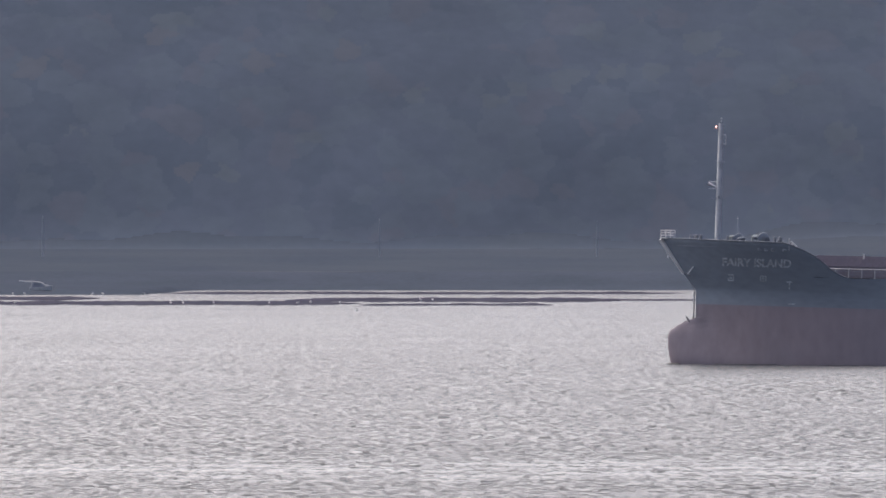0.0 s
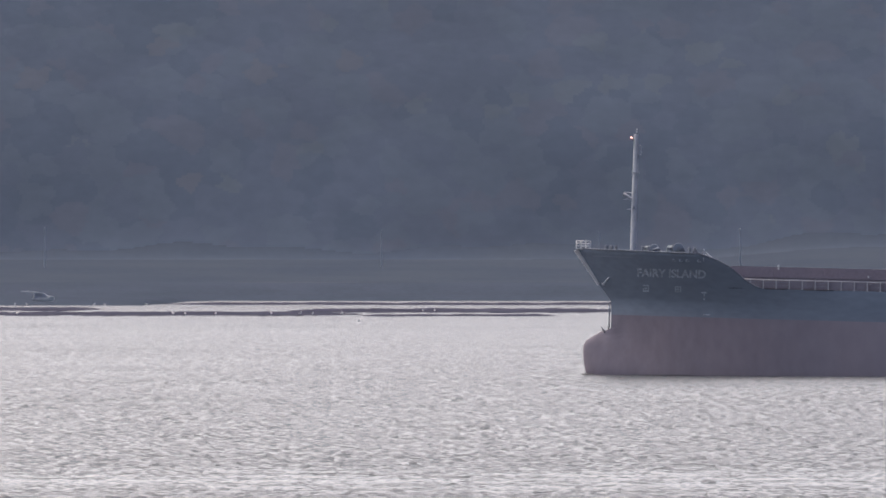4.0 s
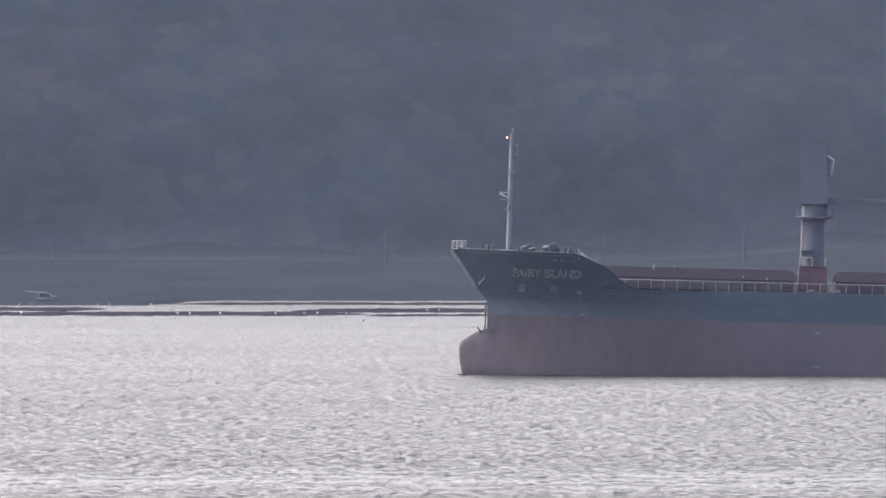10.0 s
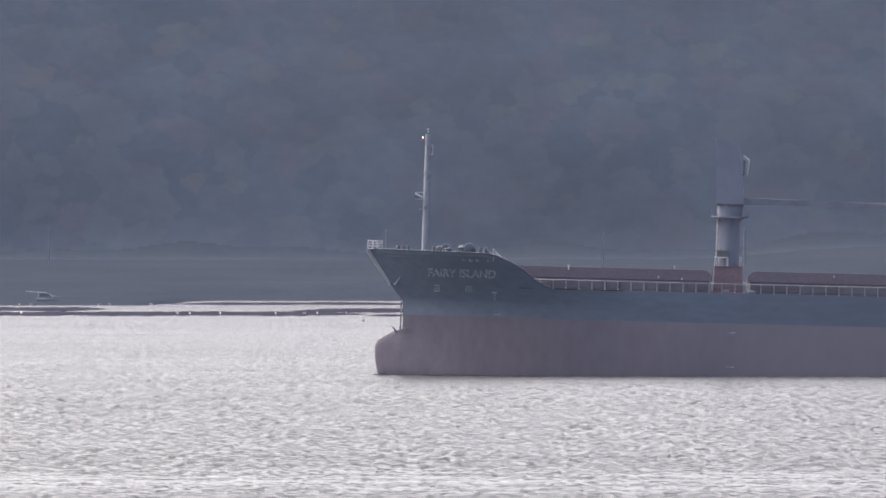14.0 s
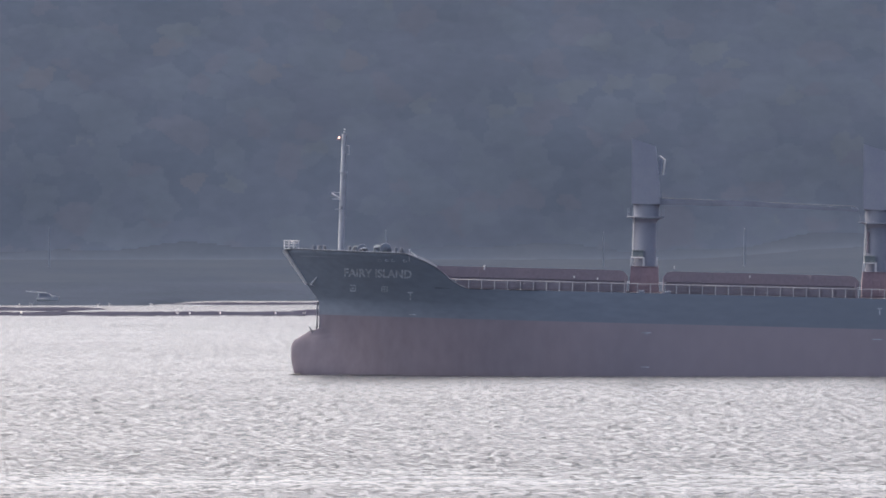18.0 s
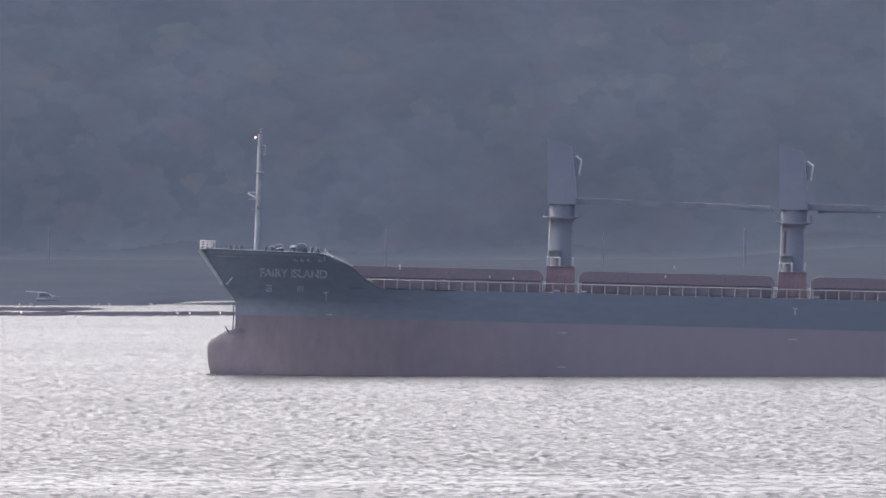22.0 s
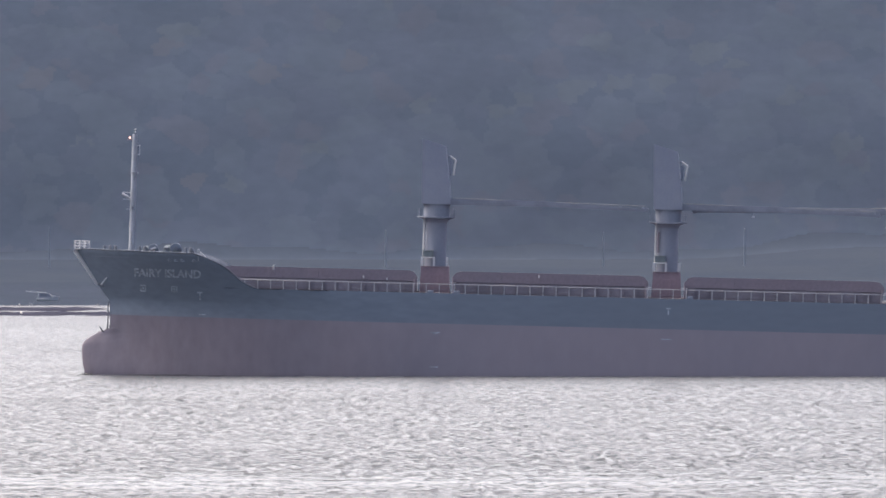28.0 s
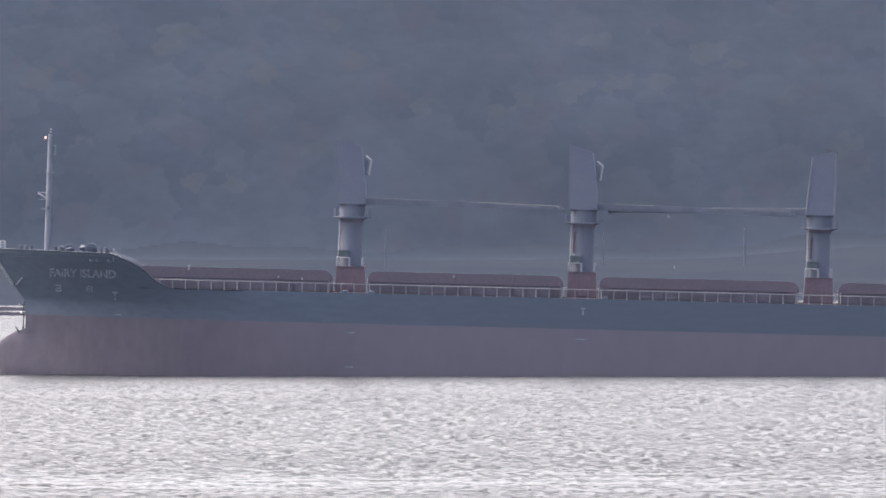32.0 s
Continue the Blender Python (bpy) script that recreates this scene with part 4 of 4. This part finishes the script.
def hatch_fittings():
    """Small pale lamps, posts and cleats that stand out on the hatches."""
    for k, (u, z, h) in enumerate(((22.25, 2.3, 0.45), (32.6, 1.6, 0.16), (35.3, 1.45, 0.16), (52.8, 2.1, 0.2))):
        p = part("hatch_post", rod(bmesh.new(), (u, -9.18, DECK_Z + z - 0.1), (u, -9.18, DECK_Z + z + h), 0.085, None, 8), WHITE, HATCHES[0 if u < 40 else 1])
        p["label"] = "small white post on the hatch"
    for u in (40.4, 43.4, 70.2):
        part("mooring_chock", box(bmesh.new(), (u - 0.35, -12.9, DECK_Z), (u + 0.35, -12.6, DECK_Z + 0.3), 0.05), CREAM, SHIP)


hatch_fittings()


# ---- deck cranes ----
def deck_crane(u, turn, slew, number_of_arms=1, lamp=False):
    """A pedestal crane; turn 0 lays its jib aft, 180 forward."""
    z0 = DECK_Z
    bm = bmesh.new()
    rod(bm, (0, 0, 13.2 - z0), (0, 0, 19.0 - z0), 1.28, 1.22, 32)
    rod(bm, (0, 0, 18.5 - z0), (0, 0, 19.0 - z0), 1.25, 1.5, 32)
    c = part("deck_crane", bm, PEDESTAL, SHIP, "pedestal crane with lowered jib, haze mixed into its paint", pose(u, 0, z0))
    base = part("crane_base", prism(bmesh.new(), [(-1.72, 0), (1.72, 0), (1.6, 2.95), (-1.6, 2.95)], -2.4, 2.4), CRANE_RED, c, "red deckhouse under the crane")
    part("base_door", box(bmesh.new(), (-0.4, -2.46, 0.2), (0.4, -2.40, 2.1), 0.02), CRANE_RED, base)
    part("base_cap", box(bmesh.new(), (-1.66, -2.5, 2.95), (1.66, 2.5, 3.02), 0.02), HATCH_RED, base)
    frame_bars = part("top_rail", rod(bmesh.new(), (-1.55, -2.3, 4.0), (-0.1, -2.3, 4.0), 0.07, None, 8), CABIN_GREY, base, "white rail on the crane base")
    for x in (-1.5, -0.12, 1.4):
        part("rail_post", box(bmesh.new(), (x - 0.12, -2.4, 3.0), (x + 0.12, -2.2, 4.05), 0.02), CABIN_GREY, frame_bars)
    part("winch_box", box(bmesh.new(), (-1.45, -2.0, 4.05), (-0.2, -1.2, 4.75), 0.06), GREEN, base)
    part("winch_lid", box(bmesh.new(), (-1.5, -2.05, 4.75), (-0.15, -1.15, 4.85), 0.03), GREEN, base)
    bm = bmesh.new()
    for y in (-0.75, -0.25):
        rod(bm, (-1.42, y, 3.0), (-1.36, y, 8.7), 0.09, None, 6)
    lad = part("ladder", bm, WHITE, c, "white ladder up the pedestal")
    for k in range(18):
        part("rung", rod(bmesh.new(), (-1.4, -0.75, 3.2 + 0.3 * k), (-1.4, -0.25, 3.2 + 0.3 * k), 0.02, None, 5), WHITE, lad)
    if lamp or not number_of_arms:
        part("cable_pipe", rod(bmesh.new(), (-1.12, -0.95, 5.2), (-1.06, -0.92, 7.6), 0.12, None, 8), HATCH_RED, c, "red cable pipe")
    bm = rod(bmesh.new(), (0, 0, 8.64), (0, 0, 8.76), 2.2, None, 36)
    pf = part("service_platform", bm, PEDESTAL, c, "dull round service platform")
    me = finish(rod(bmesh.new(), (0, 0, 0), (0, 0, 0.9), 0.02, None, 5), "platform_post", CREAM)
    for k in range(16):
        a = k * math.pi / 8
        shared("platform_post", me, pf, pose(2.12 * math.cos(a), 2.12 * math.sin(a), 8.78))
    for k in range(4):
        a = k * math.pi / 2
        gusset = prism(bmesh.new(), [(1.2, 8.64), (2.0, 8.64), (1.24, 8.3)], -0.04, 0.04)
        part("gusset", gusset, CREAM, pf, "", pose(0, 0, 0, 0, 0, math.degrees(a)))
    # the slewing part, in the crane's own frame, turned as a whole
    spin = pose(0, 0, 0, 0, 0, turn + slew)
    top = part("slewing_column", rod(bmesh.new(), (0.05, 0, 8.78), (0.05, 0, 10.1), 1.45, 1.5, 32), PEDESTAL, c, "", spin)
    part("ring", rod(bmesh.new(), (0.05, 0, 10.05), (0.05, 0, 10.2), 1.6, None, 32), DARK_STEEL, top)
    bm = bmesh.new()
    prism(bm, [(-1.62, 10.2), (1.66, 10.2), (1.5, 12.4), (0.95, 16.95), (-1.75, 17.75), (-1.7, 12.0)], -1.45, 1.45)
    for v in bm.verts:
        if v.co.z > 16 and v.co.y * (1 if turn == 0 else -1) > 0:
            v.co.z -= 0.25          # the roofs fall towards the far side of the ship
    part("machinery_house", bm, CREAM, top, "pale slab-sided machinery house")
    for y in (-1.5, 1.5):
        if not number_of_arms:
            part("house_rib", rod(bmesh.new(), (-1.62, y, 10.3), (-1.70, y, 17.4), 0.05, None, 6), RAIL_WHITE, top)
            part("front_rib", rod(bmesh.new(), (1.6, y, 10.3), (0.98, y, 16.8), 0.045, None, 6), RAIL_WHITE, top)
    part("cab_panel", box(bmesh.new(), (0.3, -1.475, 10.5), (1.35, -1.452, 12.4)), CREAM, top)
    if not number_of_arms:
        part("top_sheave", rod(bmesh.new(), (-0.9, -0.5, 17.5), (-0.9, 0.5, 17.5), 0.45, None, 20), CABLE, top)
    if number_of_arms:
        bm = bmesh.new()
        rod(bm, (1.5, -0.9, 15.8), (2.15, -0.9, 15.3), 0.10, None, 8)
        rod(bm, (2.15, -0.9, 15.33), (1.9, -0.9, 13.6), 0.10, None, 8)
        arm = part("sheave_arm", bm, WHITE, top, "white cranked arm before the house")
        part("sheave_plate", prism(bmesh.new(), [(1.42, 15.4), (1.75, 15.2), (1.68, 13.8), (1.4, 13.6)], -0.98, -0.9), CREAM, arm)
        part("arm_stay", rod(bmesh.new(), (0.9, -0.9, 15.8), (1.55, -0.9, 15.78), 0.05, None, 6), CREAM, arm)
        part("arm_stay", rod(bmesh.new(), (1.2, -0.9, 13.7), (1.92, -0.9, 13.65), 0.05, None, 6), CREAM, arm)
    # jib: two tapered box girders tied by cross pieces
    for s in (-1, 1):
        bm = bmesh.new()
        prism(bm, [(1.5, 10.15), (1.5, 10.85), (12.0, 10.85), (24.4, 10.2), (24.4, 9.9), (12.0, 10.2)], s * 0.75 - 0.17, s * 0.75 + 0.17)
        part("jib_girder", bm, JIB, top, "long pale jib girder")
    for k in range(9):
        x = 3.0 + 2.6 * k
        part("jib_tie", box(bmesh.new(), (x, -0.6, 10.2), (x + 0.2, 0.6, 10.42), 0.02), CREAM, top)
    part("jib_sheave", rod(bmesh.new(), (24.3, -0.6, 10.1), (24.3, 0.6, 10.1), 0.28, None, 18), JIB, top)
    if lamp:
        light = part("jib_lamp", box(bmesh.new(), (9.75, -0.95, 9.5), (10.05, -0.75, 9.72), 0.04), MAST_GREY, top, "small white floodlight under the jib")
        part("lamp_arm", rod(bmesh.new(), (9.9, -0.85, 9.7), (9.9, -0.8, 10.2), 0.04, None, 6), JIB, light)
    for y in (-0.35, 0.35):
        part("luffing_wire", rod(bmesh.new(), (1.2, y, 10.95), (24.2, y, 10.55), 0.03, None, 6), CABLE, top)
    return c


deck_crane(40.65, 0, -2.0)
deck_crane(67.48, 0, -3.2, lamp=True)
deck_crane(94.85, 180, -3.2, 0)


# ---- what moves: the ship under way, the ripples drifting ----
def motions():
    mid_y = 1502.0
    back = radians(-HEADING)
    # seconds, and how far to the right of the camera's axis the foremast stands (in 1/FOCAL)
    track = ((0.0, 504.5), (1.0, 466.3), (2.0, 426.5), (3.0, 388.4), (6.0, 275.3), (9.0, 161.3), (13.0, 11.3), (19.0, -211.0), (23.0, -359.3), (28.0, -544.3), (32.0, -693.6))
    rows = []
    for t, a in track:
        y = mid_y
        for _ in range(5):
            x = a * y / FOCAL
            y = mid_y - math.tan(back) * x
        # from the foremast's middle back to the tip of the bulb
        ox, oy = 6.23 * math.cos(back), -6.23 * math.sin(back)
        rows.append((t, pose(x - ox, y - oy, 0.12, 0, TRIM, HEADING)))
    walk(SHIP, rows)
    walk(RIPPLES, [(0.0, pose(-14, 4, 0)), (16.0, pose(0, 0, 0)), (32.0, pose(14, -4, 0))])


motions()
